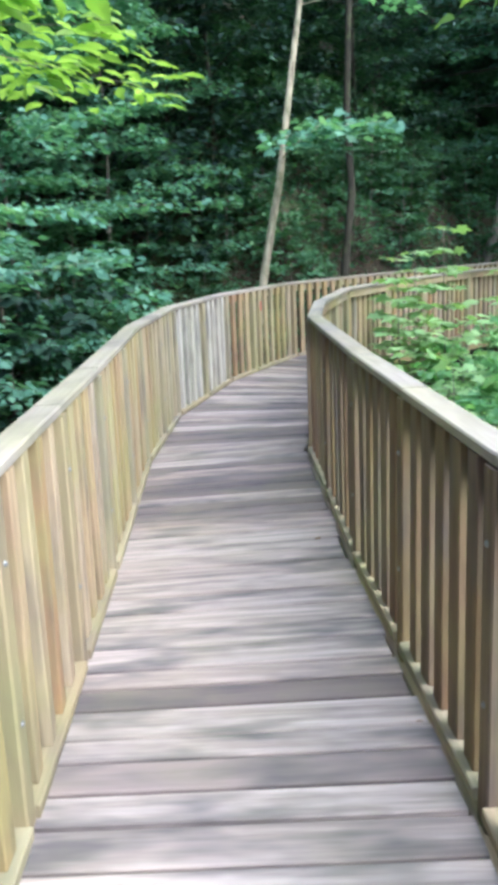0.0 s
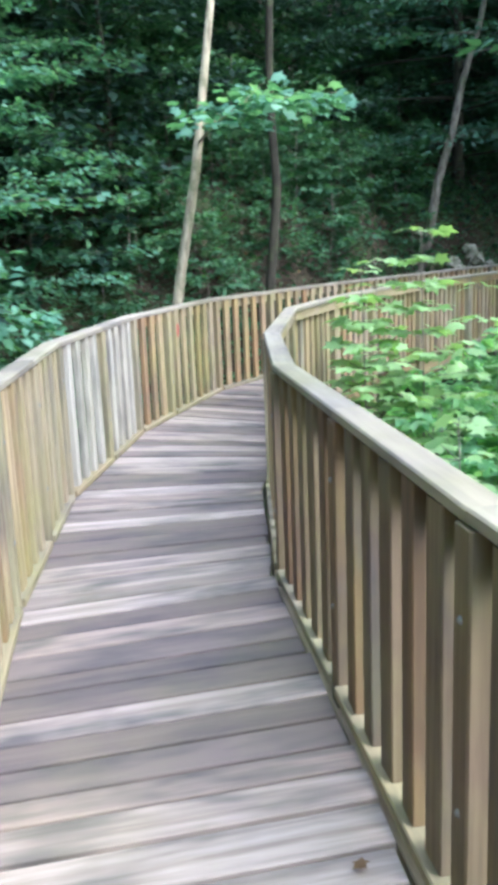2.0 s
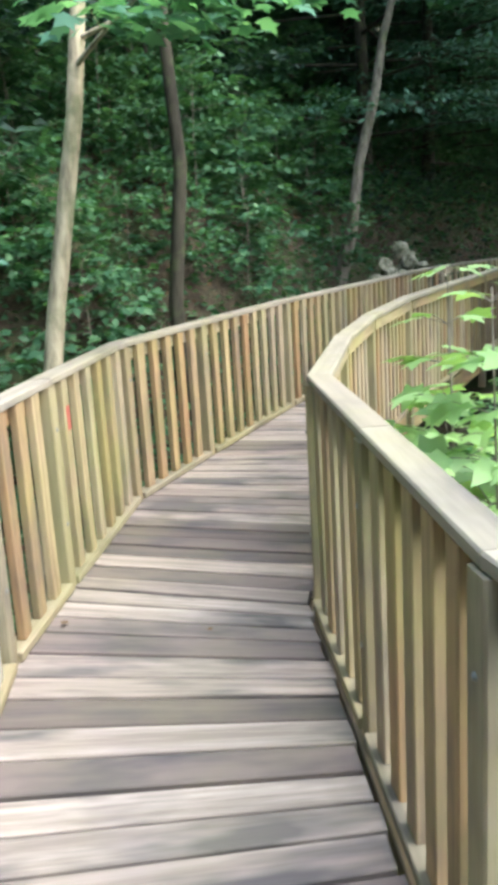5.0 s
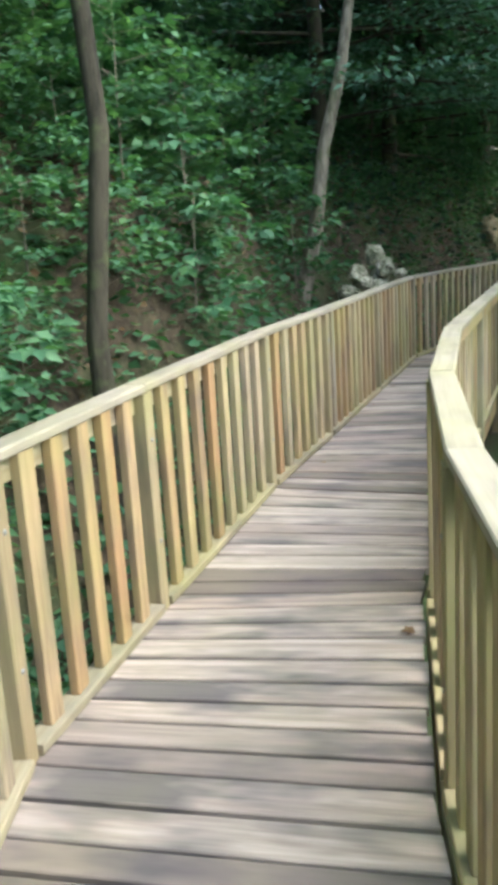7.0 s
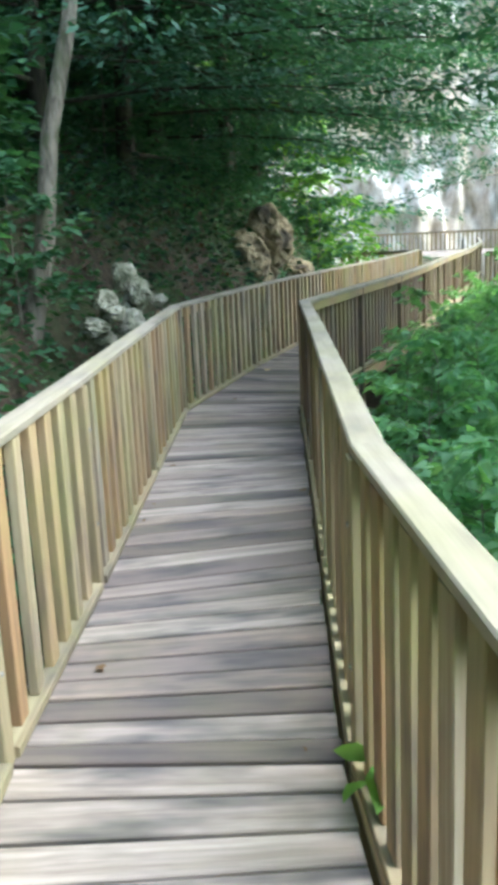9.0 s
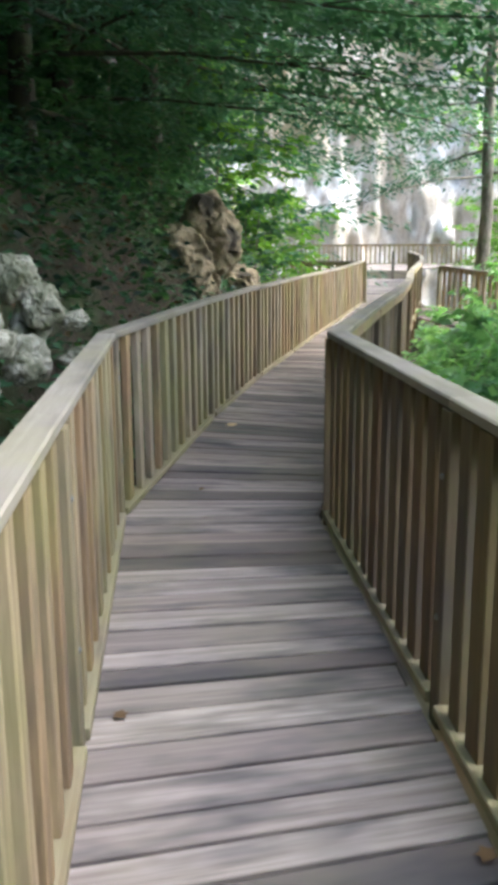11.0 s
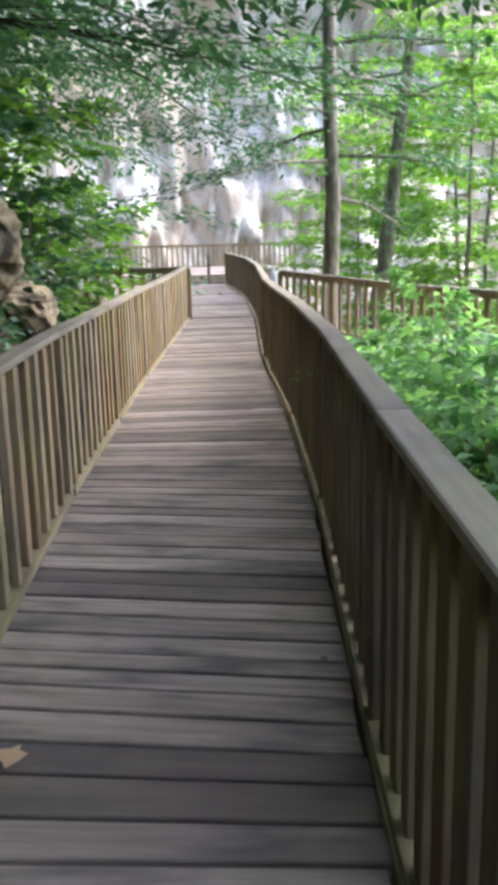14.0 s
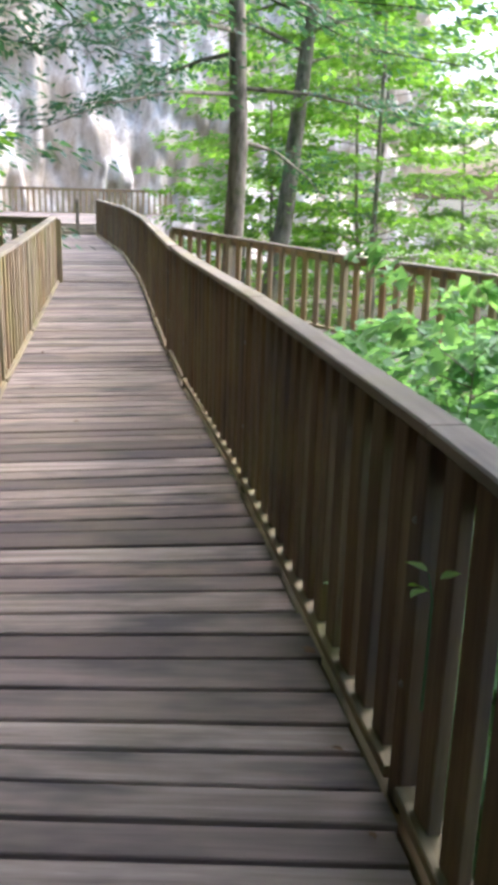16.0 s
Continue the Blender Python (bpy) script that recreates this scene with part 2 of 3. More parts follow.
def deck_board(parent, a0, b0, a1, b1, drop=0.0):
    """One plank between the edge points a0-b0 and a1-b1."""
    c = (a0 + b0 + a1 + b1) / 4
    x = ((b0 + b1) - (a0 + a1)).normalized()
    y = Vector((0, 0, 1)).cross(x).normalized()
    z = x.cross(y)
    m = Matrix((x, y, z)).transposed().to_4x4()
    m.translation = c + Vector((0, 0, -drop))
    inv = m.inverted()
    e0, e1 = rng.uniform(-0.012, 0.012), rng.uniform(-0.012, 0.012)
    q = [inv @ (p + (p2 - p).normalized() * -k) for p, p2, k in ((a0, b0, LIP + e0), (b0, a0, e1 - SHORT), (b1, a1, e1 - SHORT), (a1, b1, LIP + e0))]
    g, t, ch = 0.009, 0.038, 0.004
    lo = [(p.x, p.y + g * s, -t) for p, s in zip(q, (1, 1, -1, -1))]
    mid = [(p.x, p.y + g * s, -ch) for p, s in zip(q, (1, 1, -1, -1))]
    hi = [(p.x, p.y + (g + ch) * s, 0) for p, s in zip(q, (1, 1, -1, -1))]
    v = lo + mid + hi
    f = [(3, 2, 1, 0), (8, 9, 10, 11)] + [(i + k, (i + 1) % 4 + k, (i + 1) % 4 + k + 4, i + k + 4) for k in (0, 4) for i in range(4)]
    return child("board", mesh_of("board", v, f, DECK), parent, m)


def lay_boards(parent, stations, pitch):
    for (a0, b0), (a1, b1) in zip(stations, stations[1:]):
        run = (lerp(a1, b1, 0.5) - lerp(a0, b0, 0.5)).length
        n = max(1, round(run / pitch))
        w = np.cumsum([0.0] + [rng.choice((0.82, 0.9, 1.0, 1.0, 1.08, 1.16)) for _ in range(n)])
        w /= w[-1]
        for k0, k1 in zip(w, w[1:]):
            deck_board(parent, lerp(a0, a1, k0), lerp(b0, b1, k0), lerp(a0, a1, k1), lerp(b0, b1, k1), rng.uniform(0, 0.007))


# ---- railings ----
TOP, POST_W, BAL_W, BAL_T = 1.05, 0.089, 0.092, 0.038
baluster_mesh = beam("baluster", TOP - 0.038 - 0.044, BAL_W, BAL_T, RAIL, 0.004)
pale_mesh = beam("baluster", TOP - 0.038 - 0.044, BAL_W, BAL_T, BLEACHED, 0.004)
post_mesh = beam("post", TOP - 0.040 + 0.45, POST_W, POST_W, MOSSY, 0.006)
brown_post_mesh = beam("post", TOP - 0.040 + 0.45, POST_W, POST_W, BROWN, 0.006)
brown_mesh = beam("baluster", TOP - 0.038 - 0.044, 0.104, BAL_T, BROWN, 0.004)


def bolt_mesh():
    bm = bmesh.new()
    bmesh.ops.create_cone(bm, cap_ends=True, segments=10, radius1=0.012, radius2=0.006, depth=0.008)
    me = bpy.data.meshes.new("bolt")
    bm.to_mesh(me)
    bm.free()
    me.materials.append(BOLT)
    return me


BOLT_MESH = bolt_mesh()


def offset_line(pts, d):
    """The line pts moved d to its left, level, mitred."""
    out = []
    for i, p in enumerate(pts):
        a = (Vector(pts[i]) - Vector(pts[i - 1])).normalized() if i else None
        b = (Vector(pts[i + 1]) - Vector(p)).normalized() if i + 1 < len(pts) else None
        a, b = a or b, b or a
        na, nb = Vector((-a.y, a.x, 0)).normalized(), Vector((-b.y, b.x, 0)).normalized()
        n = (na + nb).normalized()
        out.append(Vector(p) + n * (d / max(0.4, n.dot(na))))
    return out


def railing(label, edge, side, spacing, pitch, inward_bolts=True, drop=0.45):
    """A railing along the deck's edge; side is 1 where the railing lies left of the walk, -1 where right."""
    rail = thing("railing", label, "railing", "boardwalk railings")
    line = offset_line(edge, side * 0.05)
    posts = []
    for i, (p, q) in enumerate(zip(line, line[1:])):
        space = spacing(lerp(p, q, 0.5))
        n = max(1, round((q - p).length / space))
        posts += [lerp(p, q, k / n) for k in range(n)]
    posts.append(line[-1])
    cap_line = offset_line(posts, side * 0.032)
    for i, p in enumerate(posts):
        d = (posts[min(i + 1, len(posts) - 1)] - posts[max(i - 1, 0)]).normalized()
        n = Vector((-d.y, d.x, 0)) * -side
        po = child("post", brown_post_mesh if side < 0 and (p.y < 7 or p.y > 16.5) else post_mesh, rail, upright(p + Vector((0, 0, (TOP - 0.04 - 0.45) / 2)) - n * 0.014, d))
        for hz in (0.33, 0.80):
            m = Matrix.Translation(p + n * (POST_W / 2 - 0.011) + Vector((0, 0, hz))) @ n.to_track_quat("Z", "Y").to_matrix().to_4x4()
            child("bolt", BOLT_MESH, po, po.matrix_basis.inverted() @ m, "dull steel bolt")
    for i, (p, q) in enumerate(zip(posts, posts[1:])):
        d = (q - p).normalized()
        dl = (q - p).length
        flat = Vector((d.x, d.y, 0)).normalized()
        a, b = p + flat * (POST_W / 2 + 0.002), q - flat * (POST_W / 2 + 0.002)
        ln = (b - a).length
        up = Vector((0, 0, 1))
        child("bottom_rail", beam("bottom_rail", ln, 0.089, 0.040, MOSSY), rail, along(a + up * 0.0205, b + up * 0.0205))
        child("top_rail", beam("top_rail", ln, 0.038, 0.089, RAIL), rail,
              along(a + up * (TOP - 0.084) + Vector((-flat.y, flat.x, 0)) * side * 0.040, b + up * (TOP - 0.084) + Vector((-flat.y, flat.x, 0)) * side * 0.040))
        n = max(1, round(dl / pitch(lerp(p, q, 0.5))))
        for k in range(1, n):
            c = lerp(p, q, k / n)
            m = upright(c + up * (0.0425 + (TOP - 0.038 - 0.044) / 2), d) @ pose(0, 0, 0, rng.uniform(-2.5, 2.5), rng.uniform(-0.25, 0.25), rng.uniform(-0.5, 0.5))
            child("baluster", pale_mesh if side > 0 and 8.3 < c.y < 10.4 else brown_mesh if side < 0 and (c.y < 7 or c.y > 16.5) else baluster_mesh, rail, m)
        # handrail board, mitred where the line turns
        ca, cb = cap_line[i], cap_line[i + 1]
        t = []
        for j in (i, i + 1):
            if 0 < j < len(cap_line) - 1:
                u = Vector((*(cap_line[j] - cap_line[j - 1]).xy, 0)).normalized()
                w = Vector((*(cap_line[j + 1] - cap_line[j]).xy, 0)).normalized()
                ang = math.atan2(u.cross(w).z, u.dot(w))
                t.append(math.tan(ang / 2))
            else:
                t.append(0.0)
        child("handrail_board", beam("handrail_board", (cb - ca).length - 0.003, 0.108, 0.038, CAP, 0.006, t[0], -t[1]), rail,
              along(ca + up * (TOP - 0.019), cb + up * (TOP - 0.019 + rng.uniform(-0.002, 0.002))))
    return rail


def post_gap(p):
    return 1.18 if p.y < 12.9 else 1.9 if p.y < 17 else 2.4


def bal_gap(p):
    return 0.2 if p.y < 12.9 else 0.215 if p.y < 17 else 0.245


LEFT = [a for a, b in STATIONS[:18]]
LEFT.insert(5, (-0.16, 10.38, 0))
RIGHT = [b for a, b in STATIONS]
railing("weathered tan timber railing with mossy posts, boardwalk edge on the hillside", LEFT, 1, post_gap, bal_gap)
cut = 16
railing("weathered brown timber railing along the ravine edge of the boardwalk", RIGHT[:cut] + [(17.62, 24.80, 0.01)], -1, post_gap, lambda p: 0.19 if p.y < 12.9 else 0.165 if p.y < 18.7 else 0.195)
railing("brown timber railing beyond a narrow gap, leading to the cliff", [(17.74, 24.89, 0.01)] + RIGHT[cut + 1:], -1, post_gap, bal_gap)
railing("short timber railing turning off beside the wide landing", [(22.4, 29.2, 0.06), (21.2, 31.2, 0.07)], 1, post_gap, bal_gap)

# bearers under the decking
for k, name in ((0, "left"), (1, "right")):
    pts = [Vector(s[k]) for s in STATIONS]
    pts = offset_line(pts, 0.03 if k == 0 else -0.03)
    for p, q in zip(pts, pts[1:]):
        u = Vector((0, 0, -0.15))
        child("bearer", beam("bearer", (q - p).length, 0.05, 0.2, RAIL), deck, along(p + u, q + u))

# far steps, landing and the railing in front of the cliff
A, B = Vector(STATIONS[-1][0]), Vector(STATIONS[-1][1])
fwd = Vector((0.83, 0.56, 0)).normalized()
steps = thing("steps", "pale timber steps up to the landing below the cliff", "steps")
for i in range(3):
    z = Vector((0, 0, 0.10 * (i + 1)))
    a, b = A + fwd * 0.32 * i + z, B + fwd * 0.32 * i + z
    child("tread", beam("tread", (b - a).length, 0.34, 0.045, CAP), steps, along(a + fwd * 0.17, b + fwd * 0.17) @ Matrix.Translation((0, 0, -0.023)))
    child("riser", beam("riser", (b - a).length, 0.03, 0.30, CAP), steps, along(a + fwd * 0.03, b + fwd * 0.03) @ Matrix.Translation((0, 0, -0.20)))
newel = thing("handrail_post", "dark timber post at the foot of the steps", "post")
child("shaft", beam("shaft", 1.1, 0.10, 0.10, BARK_GREY, 0.01), newel, upright(B + Vector((-0.45, 0.35, 0.5)), fwd))

# far landing and its railing
lay = thing("landing", "pale timber landing in front of the cliff", "boardwalk", kind="structure")
z3 = Vector((0, 0, 0.30))
far_a, far_b = A + fwd * 0.96 + z3, B + fwd * 0.96 + z3
lay_boards(lay, [(far_a, far_b), (far_a + fwd * 11 + Vector((-1.5, 2.2, 0)), far_b + fwd * 11 + Vector((2.2, -3.2, 0)))], 0.25)
ra, rb = far_a + fwd * 11 + Vector((-1.5, 2.2, 0)), far_b + fwd * 11 + Vector((2.2, -3.2, 0))
railing("brown timber railing across the far landing below the cliff", [ra, lerp(ra, rb, 0.5), rb], 1, lambda p: 1.9, lambda p: 0.26)

# lower branch of the boardwalk, with one fence seen over the ravine
BR = [(23.25, 27.6, -0.05), (22.6, 26.3, -0.13), (21.4, 24.1, -0.24), (20.3, 22.2, -0.28), (19.0, 20.0, -0.33), (17.5, 17.5, -0.37)]
branch = thing("branch_deck", "weathered timber side path lower down the slope", "boardwalk", kind="structure")
bside = [Vector(p) for p in BR]
lay_boards(branch, list(zip(offset_line(bside, -1.3), bside)), 0.19)
railing("weathered timber railing of the lower side path among foliage", BR, 1, lambda p: 2.2, lambda p: 0.25)


# ---- ground ----
CX = np.array([(p.x, p.y) for p in CENTRE] + [tuple((p + fwd * 25).xy) for p in CENTRE[-1:]])
CX[0] -= (0, 60)
SEG_S = np.concatenate([[0], np.cumsum(np.hypot(*(CX[1:] - CX[:-1]).T))]) - 60.0


def plan_place(x, y):
    """Signed distance left of the walk's middle line, and the distance along it from the start."""
    best = np.full(x.shape, 1e9)
    sd = np.zeros(x.shape)
    al = np.zeros(x.shape)
    for i in range(len(CX) - 1):
        a, d = CX[i], CX[i + 1] - CX[i]
        ln = np.hypot(*d)
        k = np.clip(((x - a[0]) * d[0] + (y - a[1]) * d[1]) / ln ** 2, 0, 1)
        dx, dy = x - a[0] - k * d[0], y - a[1] - k * d[1]
        r = np.hypot(dx, dy)
        m = r < best
        best[m] = r[m]
        sd[m] = (r * np.sign(d[0] * dy - d[1] * dx))[m]
        al[m] = (SEG_S[i] + k * ln)[m]
    return sd, al


def rough(x, y):
    return (np.sin(1.7 * x + 0.6 * np.sin(1.1 * y)) * np.sin(1.3 * y + 0.8 * np.sin(0.9 * x)) + 0.5 * np.sin(3.9 * x + 1.1) * np.sin(4.3 * y + np.sin(2.1 * x)))


def ground_z(x, y):
    x, y = np.atleast_1d(np.asarray(x, float)), np.atleast_1d(np.asarray(y, float))
    d, s = plan_place(x, y)
    toe = np.interp(s, [-60, 8, 14, 17, 19.5, 36, 40, 46, 90], [9, 7, 4.0, 1.9, 1.1, 1.3, 3.5, 6.0, 9.0])
    steep = np.interp(s, [-60, 8, 16, 20, 36, 44], [0.7, 0.8, 1.3, 2.2, 2.4, 1.2])
    u = np.maximum(d - toe, 0)
    bank = np.minimum(u * steep, 2.9)
    rest = np.maximum(u - 2.9 / steep, 0)
    left = -0.85 + bank + 0.78 * np.minimum(rest, 24) + 0.1 * np.maximum(rest - 24, 0) * np.exp(-np.maximum(rest - 24, 0) / 60)
    r = np.maximum(-d - 0.8, 0)
    right = -0.85 - 0.55 * np.minimum(r, 5.0) + 0.03 * np.clip(r - 14, 0, 60)
    z = np.where(d > 0, left, right)
    near = np.clip((np.abs(d) - 0.9) / 1.0, 0, 1)
    return z + 0.11 * rough(x, y) * near


def build_ground():
    def axis(lo, hi, fine):
        inner = np.arange(lo, hi + 1e-6, fine)
        k = np.cumsum(fine * 1.22 ** np.arange(1, 36))
        k = k[k < 1500]
        return np.concatenate([(lo - k)[::-1], inner, hi + k])
    xs, ys = axis(-8, 34, 0.28), axis(-3, 42, 0.28)
    X, Y = np.meshgrid(xs, ys)
    Z = ground_z(X.ravel(), Y.ravel())
    V = np.stack([X.ravel(), Y.ravel(), Z], 1).tolist()
    w, h = len(xs), len(ys)
    F = [(j * w + i, j * w + i + 1, (j + 1) * w + i + 1, (j + 1) * w + i) for j in range(h - 1) for i in range(w - 1)]
    return tagged(new("ground", mesh_of("ground", V, F, SOIL, True)), "dark forest soil with leaf litter and low green plants", "ground", kind="structure")


build_ground()


# ---- rock ----
def cliff():
    pts = [Vector(p) for p in ((30, 66), (38, 60), (45, 55.5), (51, 51), (56, 46.5), (59, 41), (64, 36), (72, 33))]
    s = length_along(pts)
    nu, nv, height = 230, 110, 30.0
    V, F = [], []
    for i in range(nu + 1):
        q = s[-1] * i / nu
        k = max(j for j in range(len(s) - 1) if s[j] <= q + 1e-9)
        p = pts[k].lerp(pts[k + 1], (q - s[k]) / (s[k + 1] - s[k]))
        d = (pts[k + 1] - pts[k]).normalized()
        n = Vector((d.y, -d.x)) * -1
        for j in range(nv + 1):
            z = -4 + height * j / nv
            c = Vector((q * 0.22, z * 0.10, 3.1))
            big = noise.fractal(c, 1.0, 2.0, 4) * 2.2
            rib = abs(noise.noise(Vector((q * 0.55, z * 0.08, 9.0)))) * 1.6
            fine = noise.fractal(Vector((q * 1.3, z * 0.5, 1.0)), 0.9, 2.1, 4) * 0.7 + 0.6 * abs(noise.noise(Vector((q * 1.1, z * 0.35, 5.0))))
            over = -0.8 * math.sin(z * 0.22)
            out = big + rib + fine + over - 0.05 * z
            V.append((p.x - n.x * out, p.y - n.y * out, z))
    for i in range(nu):
        for j in range(nv):
            a = i * (nv + 1) + j
            F.append((a, a + 1, a + nv + 2, a + nv + 1))
    return tagged(new("cliff", mesh_of("cliff", V, F, LIMESTONE, True)), "tall pale limestone cliff with grey and tan streaks", "cliff", kind="structure")


cliff()


def boulder(seed, label, x, y, z, sx, sy, sz, turn=0, lumps=1, mat=OUTCROP):
    """A rock of one or several broken blocks, rough and pitted."""
    r = random.Random(seed)
    rocks = thing("rock_outcrop", label, "rock", "rock outcrops", m=pose(x, y, z, 0, 0, turn))
    for i in range(lumps):
        bm = bmesh.new()
        bmesh.ops.create_icosphere(bm, subdivisions=4, radius=1.0)
        k = 1.0 if lumps == 1 else r.uniform(0.5, 0.8)
        off = Vector((0, 0, 0)) if lumps == 1 else Vector((r.uniform(-0.5, 0.5) * sx, r.uniform(-0.4, 0.4) * sy, (2 * i / (lumps - 1) - 1) * 0.6 * sz))
        cell = [Vector((r.gauss(0, 1), r.gauss(0, 1), r.gauss(0, 1))).normalized() for _ in range(9)]
        for v in bm.verts:
            n = v.co.normalized()
            flat = min((r2 / max(0.15, n.dot(c)) for c, r2 in zip(cell, (0.78, 0.84, 0.9, 0.8, 0.88, 0.82, 0.92, 0.86, 0.8)) if n.dot(c) > 0.15), default=1.0)
            p = n * 2.0 + Vector((seed * 7.3 + i * 3.1, 0, 0))
            q = min(1.15, flat) + 0.12 * noise.noise(p) + 0.10 * noise.noise(p * 2.3) - 0.28 * max(0.0, noise.noise(p * 2.1 + Vector((0, 9, 0))) - 0.1) + 0.07 * noise.noise(p * 5)
            v.co = Vector((n.x * sx * k, n.y * sy * k, n.z * sz * (0.34 if lumps > 1 else 1))) * q
        me = bpy.data.meshes.new("block")
        bm.to_mesh(me)
        bm.free()
        me.materials.append(mat)
        child("block", me, rocks, Matrix.Translation(off))
    return rocks


boulder(1, "tan weathered limestone outcrop on the bank behind the railing", 12.4, 24.75, 1.0, 0.70, 0.5, 1.25, 30, 9)
boulder(3, "grey tan rock ledge beside the railing", 11.5, 24.25, 0.35, 0.45, 0.4, 0.6, 40, 4)
boulder(4, "pale mossy rock half buried in the bank", 6.66, 20.2, 1.1, 0.34, 0.2, 0.40, 35, 4, PALE_ROCK)
boulder(5, "small pale mossy rock in the bank", 6.1, 19.9, 0.95, 0.32, 0.18, 0.30, 40, 4, PALE_ROCK)
boulder(6, "small pale rock in the bank among plants", 6.95, 20.25, 0.95, 0.16, 0.12, 0.2, 10, 2, PALE_ROCK)
boulder(7, "dark rock wall part of the bank", 14.4, 26.2, 0.4, 1.0, 0.6, 0.9, 35, 5)


# ---- plants ----
SHAPES = {
    "oval": ([(0, 0, 0), (0.45, 0.32, 0.07), (1, 0, -0.10), (0.45, -0.32, 0.07)], [(0, 2, 1), (0, 3, 2)]),
    "leaf": ([(0, 0, 0), (0.22, 0.17, 0.04), (0.5, 0.25, 0.06), (0.8, 0.13, 0.0), (1, 0, -0.12), (0.8, -0.13, 0.0), (0.5, -0.25, 0.06), (0.22, -0.17, 0.04), (0.5, 0, 0.0)],
             [(8, 1, 0), (8, 2, 1), (8, 3, 2), (8, 4, 3), (8, 5, 4), (8, 6, 5), (8, 7, 6), (8, 0, 7)]),
    "needle": ([(0, 0, 0), (0.4, 0.2, -0.02), (1, 0, -0.12), (0.4, -0.2, -0.02)], [(0, 2, 1), (0, 3, 2)]),
    "maple": ([(0, 0, 0), (0.30, 0, 0.03), (0.06, 0.40, -0.02), (0.34, 0.30, 0.02), (0.58, 0.52, -0.05), (0.62, 0.20, 0.0), (1.0, 0, -0.10),
               (0.62, -0.20, 0.0), (0.58, -0.52, -0.05), (0.34, -0.30, 0.02), (0.06, -0.40, -0.02)],
              [(1, 2, 0), (1, 3, 2), (1, 4, 3), (1, 5, 4), (1, 6, 5), (1, 7, 6), (1, 8, 7), (1, 9, 8), (1, 10, 9), (1, 0, 10)]),
}


def leaf_mesh(name, P, D, size, shape, mat, rs, tilt=0.35):
    """Leaves at P that point along D, mostly facing up."""
    V0, F0 = SHAPES[shape]
    V0 = np.array(V0)
    n = len(P)
    D = D / np.maximum(np.linalg.norm(D, axis=1, keepdims=True), 1e-6)
    up = np.array([0, 0, 1.0]) + rs.normal(0, tilt, (n, 3))
    side = np.cross(up, D)
    side /= np.maximum(np.linalg.norm(side, axis=1, keepdims=True), 1e-6)
    nor = np.cross(D, side)
    size = np.asarray(size)[:, None, None]
    W = P[:, None, :] + size * (V0[None, :, 0, None] * D[:, None] + V0[None, :, 1, None] * side[:, None] + V0[None, :, 2, None] * nor[:, None])
    k = len(V0)
    F = (np.array(F0)[None] + (np.arange(n) * k)[:, None, None]).reshape(-1, 3)
    me = bpy.data.meshes.new(name)
    me.vertices.add(n * k)
    me.vertices.foreach_set("co", W.ravel())
    me.loops.add(F.size)
    me.loops.foreach_set("vertex_index", F.ravel().astype(np.int32))
    me.polygons.add(len(F))
    me.polygons.foreach_set("loop_start", np.arange(0, F.size, 3, dtype=np.int32))
    me.materials.append(mat)
    me.update(calc_edges=True)
    return me


class Tubes:
    def __init__(self):
        self.v, self.f = [], []

    def add(self, pts, radii, sides=7):
        base = len(self.v)
        for i, (p, r) in enumerate(zip(pts, radii)):
            d = Vector(pts[min(i + 1, len(pts) - 1)]) - Vector(pts[max(i - 1, 0)])
            a = d.orthogonal().normalized() if abs(d.normalized().z) < 0.95 else Vector((1, 0, 0))
            b = d.cross(a).normalized()
            a = b.cross(d).normalized()
            for k in range(sides):
                t = 2 * math.pi * k / sides
                self.v.append(Vector(p) + (a * math.cos(t) + b * math.sin(t)) * r)
        for i in range(len(pts) - 1):
            for k in range(sides):
                j = base + i * sides
                self.f.append((j + k, j + (k + 1) % sides, j + sides + (k + 1) % sides, j + sides + k))
        self.f.append(tuple(range(base + len(pts) * sides - sides, base + len(pts) * sides)))

    def mesh(self, name, mat):
        return mesh_of(name, self.v, self.f, mat, True)


def spray(rs, out, start, d, length, count, size, droop, width):
    """Leaves in a flat fan along a twig."""
    k = rs.random(count)
    lat = rs.normal(0, 0.5, count) * width * (0.35 + 0.65 * np.sin(np.pi * np.clip(k, 0.05, 1)))
    side = np.cross(np.array([0, 0, 1.0]), d)
    side /= max(np.linalg.norm(side), 1e-6)
    P = start + k[:, None] * length * d + lat[:, None] * side
    P[:, 2] += -droop * (k * length) ** 2 - 0.25 * droop * np.abs(lat) + rs.normal(0, 0.035 + 0.05 * width, count)
    D = d + side * (np.sign(lat) * rs.uniform(0.4, 1.3, count))[:, None] + rs.normal(0, 0.25, (count, 3))
    D[:, 2] -= rs.uniform(0.05, 0.5, count)
    out.append((P, D, size * rs.uniform(0.65, 1.25, count)))


def tree_meshes(seed, height, r0, lean=(0, 0), lo=0.3, reach=2.5, limbs=16, leaves=4000, size=0.11, shape="oval", leaf=None, bark_mat=None, rise=0.35, droop=0.06, twig=5, peak=0.35, extra=()):
    """Meshes of a trunk with its limbs, and of its crown."""
    rs = np.random.RandomState(seed)
    tb = Tubes()
    n = 9
    wob = rs.normal(0, 0.010 * height / 4, (n + 1, 2))
    wob[0] = 0
    axis = [Vector((lean[0] * height * (i / n) + wob[i][0], lean[1] * height * (i / n) + wob[i][1], height * i / n)) for i in range(n + 1)]
    tb.add(axis, [r0 * (1.25 if i == 0 else 1 - 0.85 * i / n) for i in range(n + 1)], 9)
    out = []
    per = max(2, leaves // (limbs * twig))
